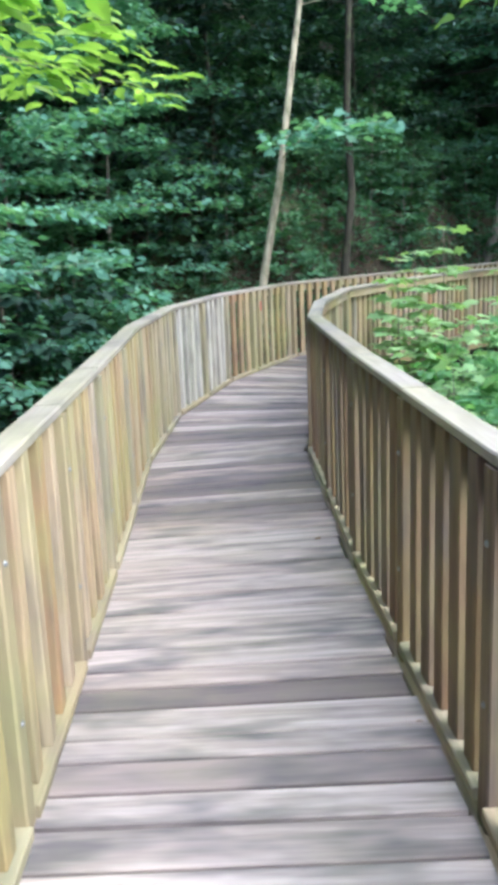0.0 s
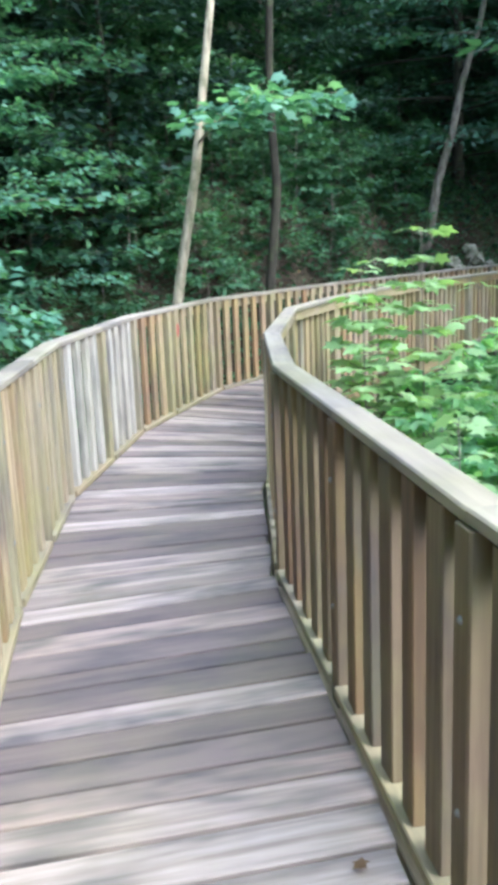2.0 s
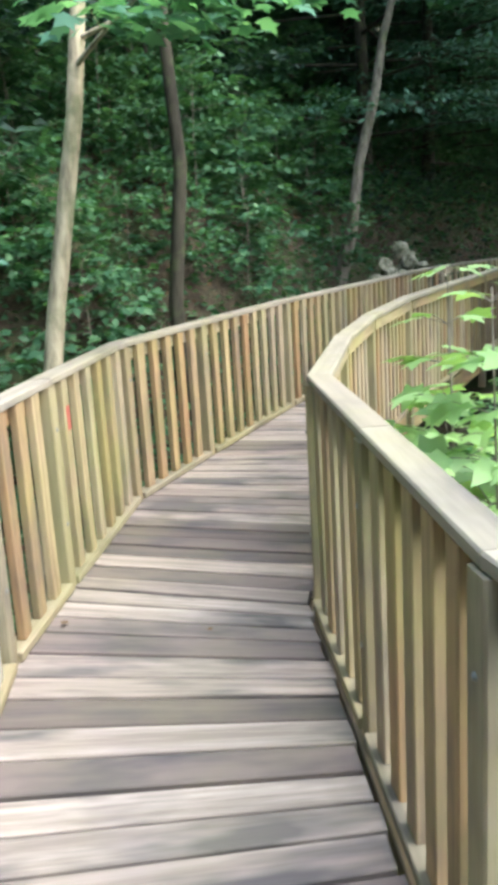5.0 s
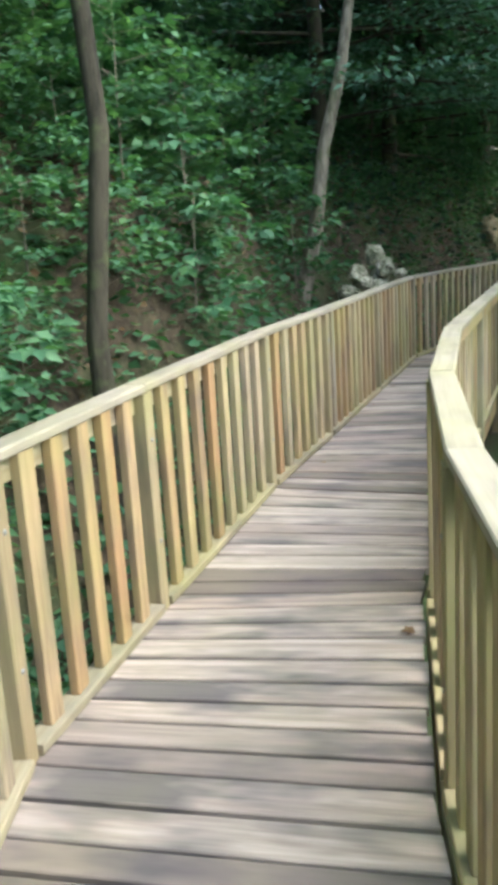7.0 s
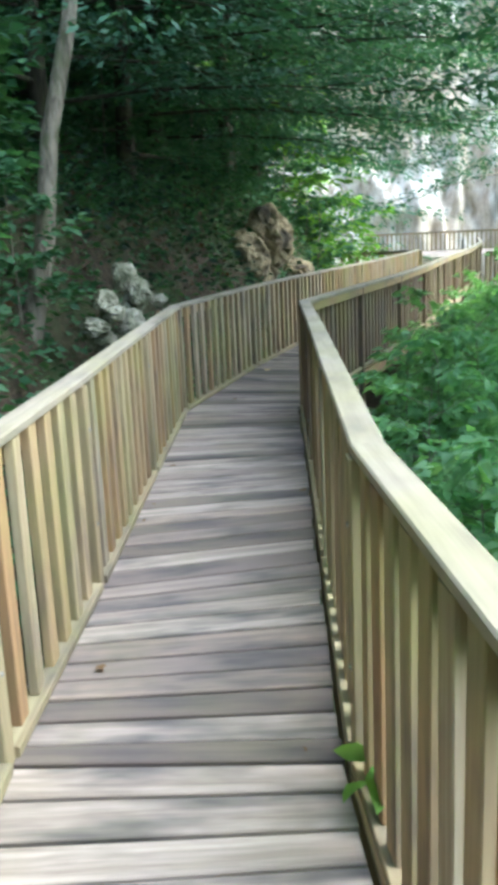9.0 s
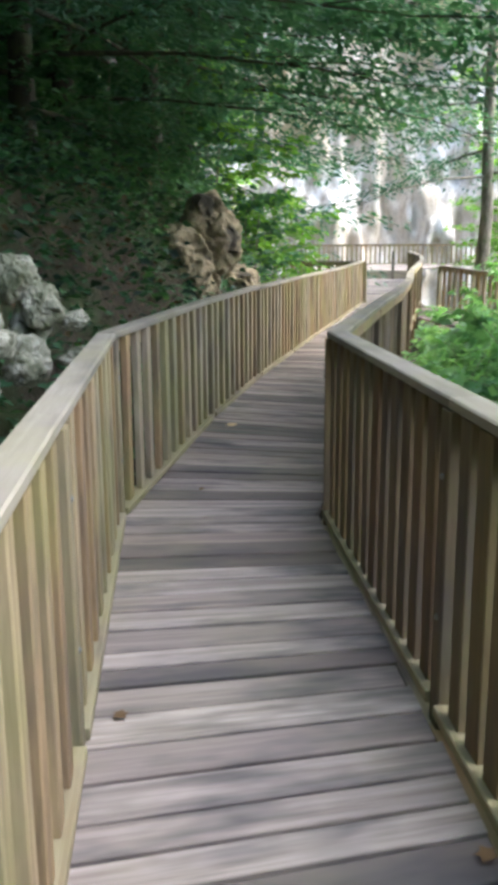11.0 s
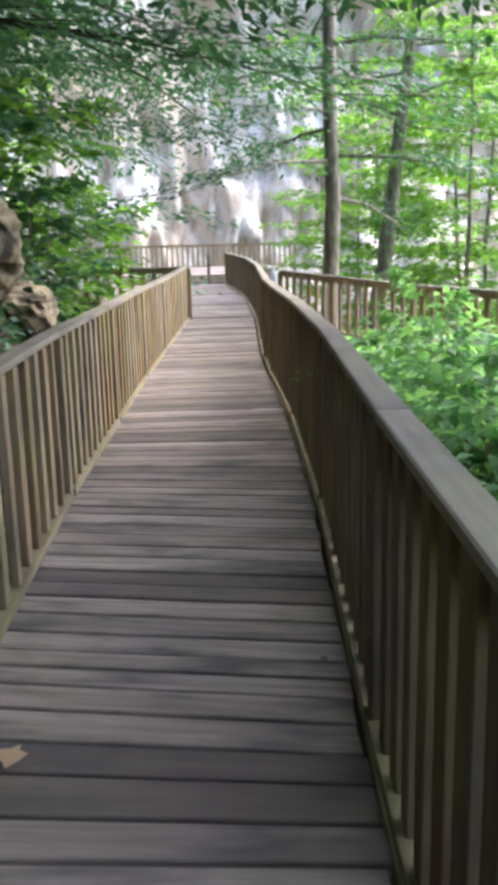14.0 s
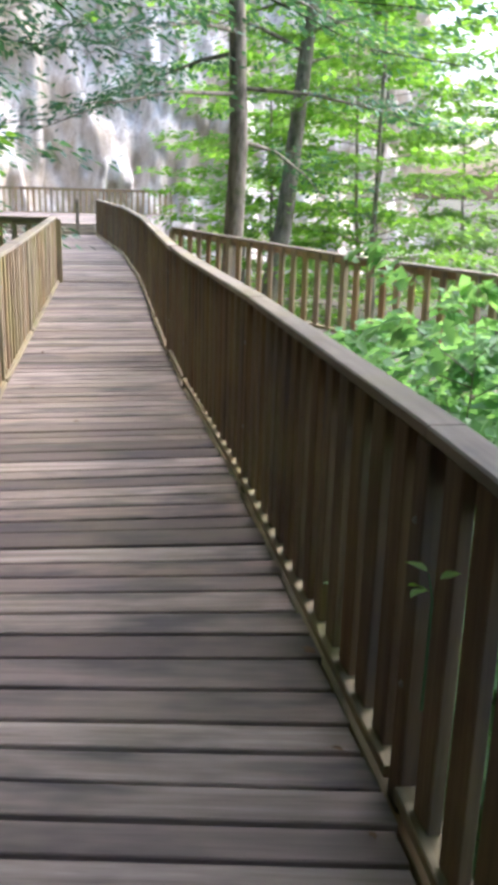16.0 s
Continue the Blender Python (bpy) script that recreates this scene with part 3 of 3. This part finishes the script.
    for i in range(limbs + len(extra)):
        h = lo + (1 - lo) * ((i + rs.random()) / limbs) * 0.97
        q = h * n
        base = axis[int(q)].lerp(axis[min(int(q) + 1, n)], q - int(q))
        az = i * 2.39996 + rs.uniform(-0.4, 0.4)
        form = (1 - (h - lo) / (1 - lo)) * (1 - peak) + peak
        L = reach * form * rs.uniform(0.7, 1.2)
        if i >= limbs:
            h, az, L = extra[i - limbs]
            base = axis[int(h * n)].lerp(axis[int(h * n) + 1], h * n - int(h * n))
        d = np.array([math.cos(az), math.sin(az), rise * rs.uniform(0.3, 1.3)])
        d /= np.linalg.norm(d)
        pts = [Vector(base) + Vector(d) * L * k + Vector((0, 0, -droop * (L * k) ** 2)) for k in (0, 0.35, 0.7, 1.0)]
        rl = max(0.006, r0 * 0.32 * (1 - h * 0.6))
        if height > 4:
            tb.add(pts, [rl, rl * 0.7, rl * 0.4, 0.004], 4)
        else:
            tb.add([pts[0], pts[3]], [0.006, 0.002], 3)
        for k in range(twig):
            t = 0.25 + 0.75 * (k + rs.random() * 0.8) / twig
            st = np.array(Vector(base) + Vector(d) * L * t + Vector((0, 0, -droop * (L * t) ** 2)))
            a2 = az + (0.9 if k % 2 else -0.9) * rs.uniform(0.4, 1.1) * (1 if k < twig - 1 else 0.1)
            d2 = np.array([math.cos(a2), math.sin(a2), rise * rs.uniform(-0.3, 0.6)])
            L2 = L * rs.uniform(0.3, 0.5)
            if height > 4 and k % 2 == 0:
                tb.add([Vector(st), Vector(st + d2 * L2) - Vector((0, 0, droop * L2 * L2))], [rl * 0.25, 0.002], 3)
            spray(rs, out, st, d2, L2 * 1.1, per, size, droop * 1.5, L2 * 0.45)
    P, D, S = (np.concatenate([o[i] for o in out]) for i in range(3))
    return tb.mesh("trunk", bark_mat), leaf_mesh("crown", P, D, S, shape, leaf, rs)


def plant(name, meshes, label, category, m, group=""):
    t = thing(name, label, category, group, m=m)
    child("trunk" if name == "tree" else "stem", meshes[0], t)
    child("crown" if name == "tree" else "foliage", meshes[1], t)
    return t


def gz(x, y):
    return float(ground_z(x, y)[0])


# tree kinds
K_MAPLE = [tree_meshes(10 + i, 6.5 + i, 0.05, (0.02, -0.02), 0.08, 2.3, 34, 9500, 0.145, "oval", MAPLE, BARK_GREY, 0.3, 0.05, 5, 0.45) for i in range(3)]
# leaf colour of these two kinds is darkened to stand for woodland shade
K_SHADE = [tree_meshes(15 + i, 7.0 + i, 0.05, (0.02, -0.02), 0.08, 2.4, 34, 9500, 0.145, "oval", SHADE_TONED, BARK_DARK, 0.3, 0.05, 5, 0.45) for i in range(2)]
K_WOOD = [tree_meshes(20 + i, 11 + 2 * i, 0.14, (0.03 * (i - 1), 0.02), 0.12, 3.4, 34, 3600, 0.29, "oval", SHADE_TONED, BARK_DARK, 0.25, 0.04, 6, 0.5) for i in range(3)]
K_LIGHT = [tree_meshes(30 + i, 11 + 2 * i, 0.10, (0.02, 0.03 * (i - 1)), 0.06, 4.0, 40, 5600, 0.26, "oval", FRESH, BARK_GREY, 0.3, 0.04, 6, 0.5) for i in range(2)]
K_HEM = [tree_meshes(40 + i, 14 + 2 * i, 0.2, (0.01, 0.01), 0.16, 5.2, 64, 18000, 0.23, "needle", HEMLOCK, BARK_DARK, 0.05, 0.03, 8, 0.3) for i in range(2)]
# hemlock kind for the added trees that block light from the ravine side
K_SHADER = [tree_meshes(47, 19, 0.26, (0.0, 0.01), 0.36, 6.2, 56, 26000, 0.26, "needle", HEMLOCK, BARK_DARK, 0.12, 0.015, 8, 0.4)]
K_TALL = [tree_meshes(45 + i, 17, 0.13, (0.0, 0.01), 0.03, 5.6, 84, 62000, 0.15, "needle", HEMLOCK, BARK_DARK, 0.08, 0.03, 9, 0.5) for i in range(2)]
K_HIGH = [tree_meshes(48, 17, 0.14, (0.0, 0.01), 0.10, 5.8, 76, 62000, 0.15, "needle", HEMLOCK, BARK_DARK, 0.10, 0.03, 9, 0.5)]
K_SHRUB = [tree_meshes(50 + i, 1.7 + 0.3 * i, 0.018, (0.05, 0.05), 0.1, 0.9, 16, 720, 0.165, "oval", UNDER, BARK_GREY, 0.5, 0.1, 4, 0.6) for i in range(3)]
K_DIM = [tree_meshes(65 + i, 1.7 + 0.3 * i, 0.018, (0.05, 0.05), 0.1, 0.9, 16, 720, 0.165, "oval", SHADE_TONED, BARK_DARK, 0.5, 0.1, 4, 0.6) for i in range(2)]
K_RAVINE = [tree_meshes(55 + i, 1.7 + 0.3 * i, 0.018, (0.05, 0.05), 0.1, 0.9, 16, 720, 0.165, "oval", RAVINE, BARK_GREY, 0.5, 0.1, 4, 0.6) for i in range(3)]
K_FRESH_SHRUB = [tree_meshes(60 + i, 2.3 + 0.3 * i, 0.016, (0.03, -0.04), 0.15, 0.75, 18, 600, 0.15, "leaf", FRESH, BARK_GREY, 0.45, 0.1, 4, 0.5) for i in range(2)]


def grow(kinds, label, category, name, spots, group, seed, smin=0.85, smax=1.2, sink=0.1):
    r = random.Random(seed)
    first = {}
    for x, y in spots:
        i = r.randrange(len(kinds))
        m = pose(x, y, gz(x, y) - sink, r.uniform(-3, 3), r.uniform(-3, 3), r.uniform(0, 360))
        k = r.uniform(smin, smax)
        if i not in first:
            t = plant(name, kinds[i], label, category, m, group)
            first[i] = t
        else:
            t = copy_thing(first[i], m)
        t.scale = (k, k, k)


def scatter(seed, n, s_range, d_range, gap, keep=None, taken=None):
    """Places by distance along the walk and to its left (negative: right), no two closer than gap."""
    r = random.Random(seed)
    got = list(taken or [])
    start = len(got)
    for _ in range(n * 30):
        if len(got) - start >= n:
            break
        s, d = r.uniform(*s_range), r.uniform(*d_range)
        i = max(j for j in range(len(SEG_S) - 1) if SEG_S[j] <= s)
        a, b = CX[i], CX[i + 1]
        u = (b - a) / np.hypot(*(b - a))
        p = a + u * (s - SEG_S[i]) + np.array([-u[1], u[0]]) * d
        x, y = float(p[0]), float(p[1])
        dd = float(plan_place(np.array([x]), np.array([y]))[0][0])
        if (abs(dd) < min(abs(d_range[0]), abs(d_range[1]))) or dd * d < 0:
            continue
        if all((x - g[0]) ** 2 + (y - g[1]) ** 2 > gap * gap for g in got) and (keep is None or keep(x, y)):
            got.append((x, y))
    return got[start:]


# single trees
def lone(label, seed, foot, top, r0, bark_mat, crown=None):
    """A tree whose stem goes from foot to top."""
    f, t = Vector(foot), Vector(top)
    h = t.z - f.z
    o = dict(lo=0.55, reach=1.8, limbs=12, leaves=1500, size=0.14, shape="maple", leaf=MAPLE)
    o.update(crown or {})
    return plant("tree", tree_meshes(seed, h, r0, ((t.x - f.x) / h, (t.y - f.y) / h), bark_mat=bark_mat, **o), label, "tree", pose(*f))


lone("slender pale leaning tree behind the boardwalk railing", 71, (-0.05, 12.45, gz(-0.05, 12.45) - 0.2), (1.75, 13.6, 9.5), 0.075, BARK_PALE,
     dict(leaves=2400, extra=[(0.36, -1.35, 1.7), (0.375, -0.9, 1.5)]))
lone("dark upright tree on the wooded slope", 72, (1.88, 15.9, gz(1.88, 15.9) - 0.2), (2.05, 16.0, 12), 0.085, BARK_DARK)
lone("leaning grey tree rooted in the steep bank", 73, (5.42, 20.15, gz(5.42, 20.15) - 0.3), (7.77, 20.6, 9.5), 0.105, BARK_GREY, dict(lo=0.5))
lone("tall straight grey conifer trunk beside the boardwalk", 74, (23.66, 26.6, gz(23.66, 26.6) - 0.2), (23.9, 26.7, 17), 0.19, BARK_GREY,
     dict(lo=0.22, reach=3.6, limbs=34, leaves=12000, size=0.15, shape="needle", leaf=HEMLOCK, rise=0.02))
lone("grey tree leaning over the ravine", 75, (29.0, 28.2, gz(29.0, 28.2) - 0.2), (32.7, 27.2, 15), 0.26, BARK_GREY,
     dict(lo=0.4, reach=4.0, limbs=24, leaves=5000, size=0.2, shape="oval", leaf=FRESH))

# maples behind the left railing
grow(K_MAPLE, "understorey maple with layered dark green leaves", "tree", "tree",
     [(-3.3, 13.2), (-4.3, 10.6), (-4.6, 8.8), (-4.6, 14.4), (-2.6, 15.8), (-5.2, 8.0)], "maples beside the boardwalk", 3)
grow(K_SHADE, "understorey tree with shade-darkened leaves on the hillside", "tree", "tree", [(-0.4, 17.2), (-1.2, 19.5), (-4.0, 17.5), (2.6, 20.0), (0.8, 20.6)], "shaded hillside trees", 3)
grow(K_MAPLE, "small leafy maple close behind the railing", "tree", "tree", [(-2.1, 14.5), (-3.2, 12.0), (-2.6, 15.2)], "maples beside the boardwalk", 33, 0.68, 0.78)
# branches of two young trees over the start
K_NEAR = tree_meshes(82, 7.5, 0.07, (0.02, 0.03), 0.62, 2.1, 24, 8000, 0.15, "leaf", LIME, BARK_GREY, 0.12, 0.05, 5, 0.6)
K_OVER = tree_meshes(81, 7.5, 0.07, (0.02, 0.03), 0.43, 2.1, 24, 6500, 0.15, "leaf", LIME, BARK_GREY, 0.15, 0.05, 5, 0.6)
plant("tree", K_NEAR, "young bright green tree reaching over the railing", "tree", pose(-2.1, 2.9, gz(-2.1, 2.9) - 0.1), "young trees over the boardwalk").scale = (0.80, 0.80, 0.70)
plant("tree", K_OVER, "young bright green tree on the ravine slope", "tree", pose(4.4, 4.9, gz(4.4, 4.9) - 0.1, 0, 0, 130), "young trees over the boardwalk").scale = (1.1, 1.1, 1.85)
# woods on the hillside and ahead
woods = scatter(5, 36, (0, 48), (5.0, 22), 2.4)
woods += scatter(25, 10, (-8, 12), (5.0, 12), 1.8, taken=woods)
grow(K_WOOD, "broadleaved tree with shade-darkened leaves on the wooded hillside", "tree", "tree", woods, "hillside woods", 6, 0.5, 0.85)
hems = [(11.6, 28.4), (8.6, 27.0)]
grow(K_HEM, "dark drooping hemlock on the bank above the boardwalk", "tree", "tree", hems, "hemlocks above the boardwalk", 7)
grow(K_TALL, "tall dark hemlock on the bank spreading over the boardwalk", "tree", "tree", [(7.4, 23.2), (9.4, 24.4), (11.2, 26.2), (16.6, 31.2)], "hemlocks above the boardwalk", 19, 0.95, 1.05)
grow(K_HIGH, "tall dark hemlock with high drooping boughs over the boardwalk", "tree", "tree", [(13.4, 26.9), (15.6, 28.6)], "hemlocks above the boardwalk", 23, 0.95, 1.0)
# two trees out of view, added only to darken the deck below them
grow(K_SHADER, "unseen tall hemlock added on the ravine slope to shade the boardwalk", "tree", "tree", [(15.4, 14.6), (13.0, 12.4)], "hemlocks on the ravine slope", 19, 1.0, 1.1)
# bright trees beside the landing and across the ravine
grow(K_LIGHT, "sunlit bright green tree across the ravine", "tree", "tree",
     scatter(8, 24, (22, 64), (-32, -7), 3.4, lambda x, y: x > 24 and not (x < 33 and y > 29) and not (x < 44 and 14 < y < 29)), "trees across the ravine", 9)
grow(K_WOOD, "green tree far down the ravine slope", "tree", "tree", scatter(11, 10, (-6, 20), (-34, -13), 4.0), "trees across the ravine", 12)
grow(K_LIGHT, "bright green tree beside the landing", "tree", "tree", [(24.6, 38.8), (32.0, 26.2), (35.5, 27.4)], "trees beside the landing", 29, 0.75, 1.0)
grow(K_HEM, "dark hemlock behind the landing", "tree", "tree", [(19.4, 37.6), (13.4, 33.8), (20.6, 34.8)], "hemlocks above the boardwalk", 30)
grow(K_FRESH_SHRUB, "bright green sapling beside the boardwalk", "shrub", "shrub", [(17.3, 28.4), (18.2, 29.2), (19.3, 29.6), (20.2, 30.2), (16.4, 28.6)], "saplings by the landing", 13, 1.2, 1.7)
# sapling in tiers beside the railing
def sapling(label, x, y, top, spread, tiers, seed):
    """A thin stem with level whorls of lobed leaves on short twigs."""
    rs = np.random.RandomState(seed)
    base = gz(x, y) - 0.05
    h = top - base
    tb = Tubes()
    tb.add([Vector((0, 0, 0)), Vector((0.03, -0.02, h * 0.5)), Vector((0, 0, h))], [0.012, 0.008, 0.003], 6)
    P, D, S = [], [], []
    for i in range(tiers):
        z = h - 0.03 - (h * 0.72) * (i / tiers) ** 0.9
        reach = spread * min(1.0, 0.22 + 1.1 * i / tiers)
        for k in range(4 + (i > 1)):
            az = i * 1.57 + k * 2 * math.pi / (4 + (i > 1)) + rs.uniform(-0.4, 0.4)
            r = reach * rs.uniform(0.6, 1.1)
            tip = Vector((math.cos(az) * r, math.sin(az) * r, z + 0.10 * r + rs.uniform(-0.02, 0.03)))
            tb.add([Vector((0, 0, z - 0.03)), tip], [0.004, 0.0015], 4)
            for j in range(1 + int(r / 0.13)):
                q = Vector((0, 0, z - 0.03)).lerp(tip, 1.0 - 0.28 * j)
                for sgn in ((0,) if j == 0 else (-1, 1)):
                    a2 = az + sgn * rs.uniform(0.7, 1.2)
                    P.append(tuple(q))
                    D.append((math.cos(a2), math.sin(a2), rs.uniform(-0.25, 0.02)))
                    S.append(rs.uniform(0.13, 0.20))
    t = thing("sapling", label, "sapling", "saplings by the railing", m=pose(x, y, base))
    child("stem", tb.mesh("stem", BARK_GREY), t)
    child("foliage", leaf_mesh("foliage", np.array(P), np.array(D), np.array(S), "maple", PALE, rs, 0.35), t)


sapling("pale green maple sapling with tiered leaves beside the railing", 2.22, 9.86, 1.70, 0.62, 12, 5)
sapling("pale green maple sapling leaning towards the handrail", 1.72, 9.92, 1.40, 0.42, 10, 6)
sapling("pale green maple sapling rising over the bend of the railing", 2.12, 10.95, 1.45, 0.46, 10, 7)
sapling("pale green maple sapling lower beside the railing", 2.75, 9.1, 0.95, 0.55, 8, 8)
sapling("pale green maple sapling low on the ravine slope", 1.95, 8.2, 0.42, 0.5, 7, 9)
sapling("pale green maple sapling low on the ravine slope", 2.3, 7.0, 0.25, 0.5, 7, 10)
sapling("pale green maple sapling close outside the handrail", 3.25, 11.2, 1.15, 0.5, 8, 12)
# shrubs
grow(K_FRESH_SHRUB, "light green sapling rising beside the railing", "shrub", "shrub", [(3.6, 9.4), (3.9, 10.8)], "shrubs by the railing", 14, 0.9, 1.1)
grow(K_RAVINE, "leafy green shrub on the ravine slope", "shrub", "shrub",
     scatter(15, 100, (1, 42), (-7.5, -1.9), 0.8, lambda x, y: not (17 < x < 24 and 17 < y < 27.5 and (x - 17) * 1.75 > y - 18.5)), "ravine shrubs", 16, 0.7, 1.1)
edge_r = random.Random(41)
for x, y in scatter(42, 34, (7, 17), (-2.6, -1.75), 0.7) + scatter(43, 44, (17, 34), (-2.4, -1.45), 0.55):
    top = edge_r.uniform(-0.3, 0.45) if y < 15 else edge_r.uniform(-0.1, 0.65)
    k = (top - gz(x, y)) / 1.95
    plant("shrub", K_RAVINE[edge_r.randrange(3)], "leafy green shrub crowding the railing", "shrub", pose(x, y, gz(x, y) - 0.05, 0, 0, edge_r.uniform(0, 360)), "ravine shrubs").scale = (0.75, 0.75, k)
for x, y, top in ((18.4, 23.4, 0.2), (18.1, 22.3, 0.15), (17.5, 21.5, 0.3), (18.9, 22.4, 0.0), (16.7, 21.3, 0.2), (18.6, 21.0, 0.25), (15.6, 20.9, 0.1), (14.5, 20.3, 0.1), (13.3, 19.9, 0.0)):
    k = (top - gz(x, y)) / 1.9
    plant("shrub", K_RAVINE[1], "tall leafy green shrub between the two paths", "shrub", pose(x, y, gz(x, y) - 0.05, 0, 0, x * 77), "ravine shrubs").scale = (1.2, 1.2, k)
grow(K_SHRUB, "low green shrub on the wooded bank", "shrub", "shrub", scatter(17, 70, (14, 42), (2.2, 7.0), 0.85), "bank shrubs", 18, 0.6, 1.2)
grow(K_DIM, "green shrub with shade-darkened leaves in the woods", "shrub", "shrub", scatter(19, 60, (2, 18), (3.2, 10.0), 0.9), "bank shrubs", 20, 0.7, 1.3)
grow(K_SHRUB, "green woodland plant on the steep bank", "shrub", "shrub", scatter(27, 60, (13, 24), (1.9, 5.5), 0.5), "bank plants", 28, 0.45, 0.8)


# low plants and litter on the ground
def carpet(name, label, seed, n, s_range, d_range, size, shape, mat, lift, tilt):
    rs = np.random.RandomState(seed)
    s, d = rs.uniform(*s_range, n), rs.uniform(*d_range, n)
    i = np.clip(np.searchsorted(SEG_S, s) - 1, 0, len(CX) - 2)
    u = CX[i + 1] - CX[i]
    u /= np.hypot(*u.T)[:, None]
    p = CX[i] + u * (s - SEG_S[i])[:, None] + np.stack([-u[:, 1], u[:, 0]], 1) * d[:, None]
    dd, _ = plan_place(p[:, 0], p[:, 1])
    clump = rough(p[:, 0] * 1.4 + 3, p[:, 1] * 1.4) + rs.uniform(-0.7, 0.7, n)
    ok = (np.sign(dd) == np.sign(d)) & (np.abs(dd) > 0.95) & ((clump > -0.95) | (lift < 0.05))
    p = p[ok]
    z = ground_z(p[:, 0], p[:, 1]) + rs.uniform(0.01, 1, len(p)) ** 2 * lift
    P = np.column_stack([p, z])
    a = rs.uniform(0, 6.283, len(p))
    D = np.column_stack([np.cos(a), np.sin(a), rs.uniform(-0.5, 0.3, len(p))])
    return tagged(new(name, leaf_mesh(name, P, D, size * rs.uniform(0.6, 1.4, len(p)), shape, mat, rs, tilt)), label, "plants", kind="stuff")


carpet("undergrowth", "low green undergrowth covering the wooded bank", 1, 110000, (4, 44), (1.2, 8), 0.11, "oval", UNDER, 0.35, 0.5)
carpet("undergrowth", "green undergrowth on the ravine slope", 2, 42000, (1, 46), (-9, -1.0), 0.13, "oval", RAVINE, 0.6, 0.5)
carpet("undergrowth", "shade-darkened green undergrowth higher on the wooded hillside", 4, 90000, (4, 44), (5, 24), 0.14, "oval", SHADE_TONED, 0.7, 0.5)
carpet("leaf_litter", "brown dry leaf litter on the bank", 3, 16000, (2, 44), (1.0, 7), 0.08, "oval", LITTER, 0.02, 0.6)


# ---- small things ----
def fallen(label, x, y, size, colour, seed):
    """A curled dry leaf lying on the boards."""
    rs = np.random.RandomState(seed)
    a = rs.uniform(0, 6.28)
    me = leaf_mesh("fallen_leaf", np.array([[0.0, 0.0, 0.012]]), np.array([[math.cos(a), math.sin(a), 0.08]]), [size], "maple" if seed % 2 else "leaf", colour, rs, 0.25)
    ob = new("fallen_leaf", me)
    ob.matrix_basis = pose(x, y, 0.002)
    return tagged(ob, label, "leaf", "fallen leaves")


DRY = leaf_material("dry orange leaf", [(0.0, (0.58, 0.38, 0.22)), (0.6, (0.64, 0.45, 0.28)), (1.0, (0.68, 0.52, 0.36))], 0.2, 0.8)
fallen("curled orange brown dry leaf on the boards", 9.01, 20.84, 0.11, DRY, 5)
SCRAP = leaf_material("pale dry leaf", [(0.0, (0.50, 0.46, 0.38)), (0.6, (0.56, 0.52, 0.44)), (1.0, (0.62, 0.58, 0.50))], 0.15, 0.85)
fallen("pale dry leaf beside the bottom rail", 5.70, 18.41, 0.06, SCRAP, 8)
leaf_r = random.Random(77)
for i in range(26):
    j = leaf_r.choice((leaf_r.randrange(1, 16), leaf_r.randrange(9, 15)))
    k, e = leaf_r.random(), leaf_r.choice((leaf_r.uniform(0.02, 0.12), leaf_r.uniform(0.88, 0.98), leaf_r.random()))
    p = lerp(lerp(STATIONS[j][0], STATIONS[j + 1][0], k), lerp(STATIONS[j][1], STATIONS[j + 1][1], k), e)
    fallen("small dry leaf scrap on the boards", p.x, p.y, leaf_r.uniform(0.025, 0.06), LITTER, 100 + i)


def sprig(label, x, y, z, n, size, seed, spread, m_leaf):
    """A few fresh leaves on a thin stem that pushes through the timber."""
    rs = np.random.RandomState(seed)
    a = np.arange(n) * 2.4 + rs.uniform(0, 1, n)
    P = np.column_stack([np.cos(a) * spread * 0.3, np.sin(a) * spread * 0.3, np.linspace(0.02, spread, n)])
    D = np.column_stack([np.cos(a), np.sin(a), rs.uniform(-0.2, 0.4, n)])
    tb = Tubes()
    tb.add([Vector((0, 0, -0.25)), Vector((0.01, 0, 0)), Vector((0, 0.01, spread))], [0.004, 0.003, 0.002], 5)
    t = thing("sprig", label, "plant", m=pose(x, y, z))
    child("stem", tb.mesh("stem", UNDER), t)
    child("leaves", leaf_mesh("leaves", P, D, size * rs.uniform(0.8, 1.2, n), "leaf", m_leaf, rs, 0.3), t)


sprig("green weed growing up beside the deck edge", 3.50, 14.10, 0.03, 5, 0.17, 5, 0.10, FRESH)
sprig("green leaf sprig poking between the balusters", 11.455, 21.09, 0.80, 4, 0.06, 6, 0.06, FRESH)
spot = Vector((0.10, 11.18, 0.5))
marked = min((o for o in bpy.data.objects if o.name.startswith("baluster")), key=lambda o: (o.matrix_basis.translation - spot).length)
child("paint_mark", beam("paint_mark", 0.12, 0.05, 0.003, PAINT, 0.001), marked, Matrix.Translation((0.29, 0.01, -0.0205)), "faded red spray paint mark")

# deck boards, one by one
lay_boards(deck, STATIONS, 0.168)
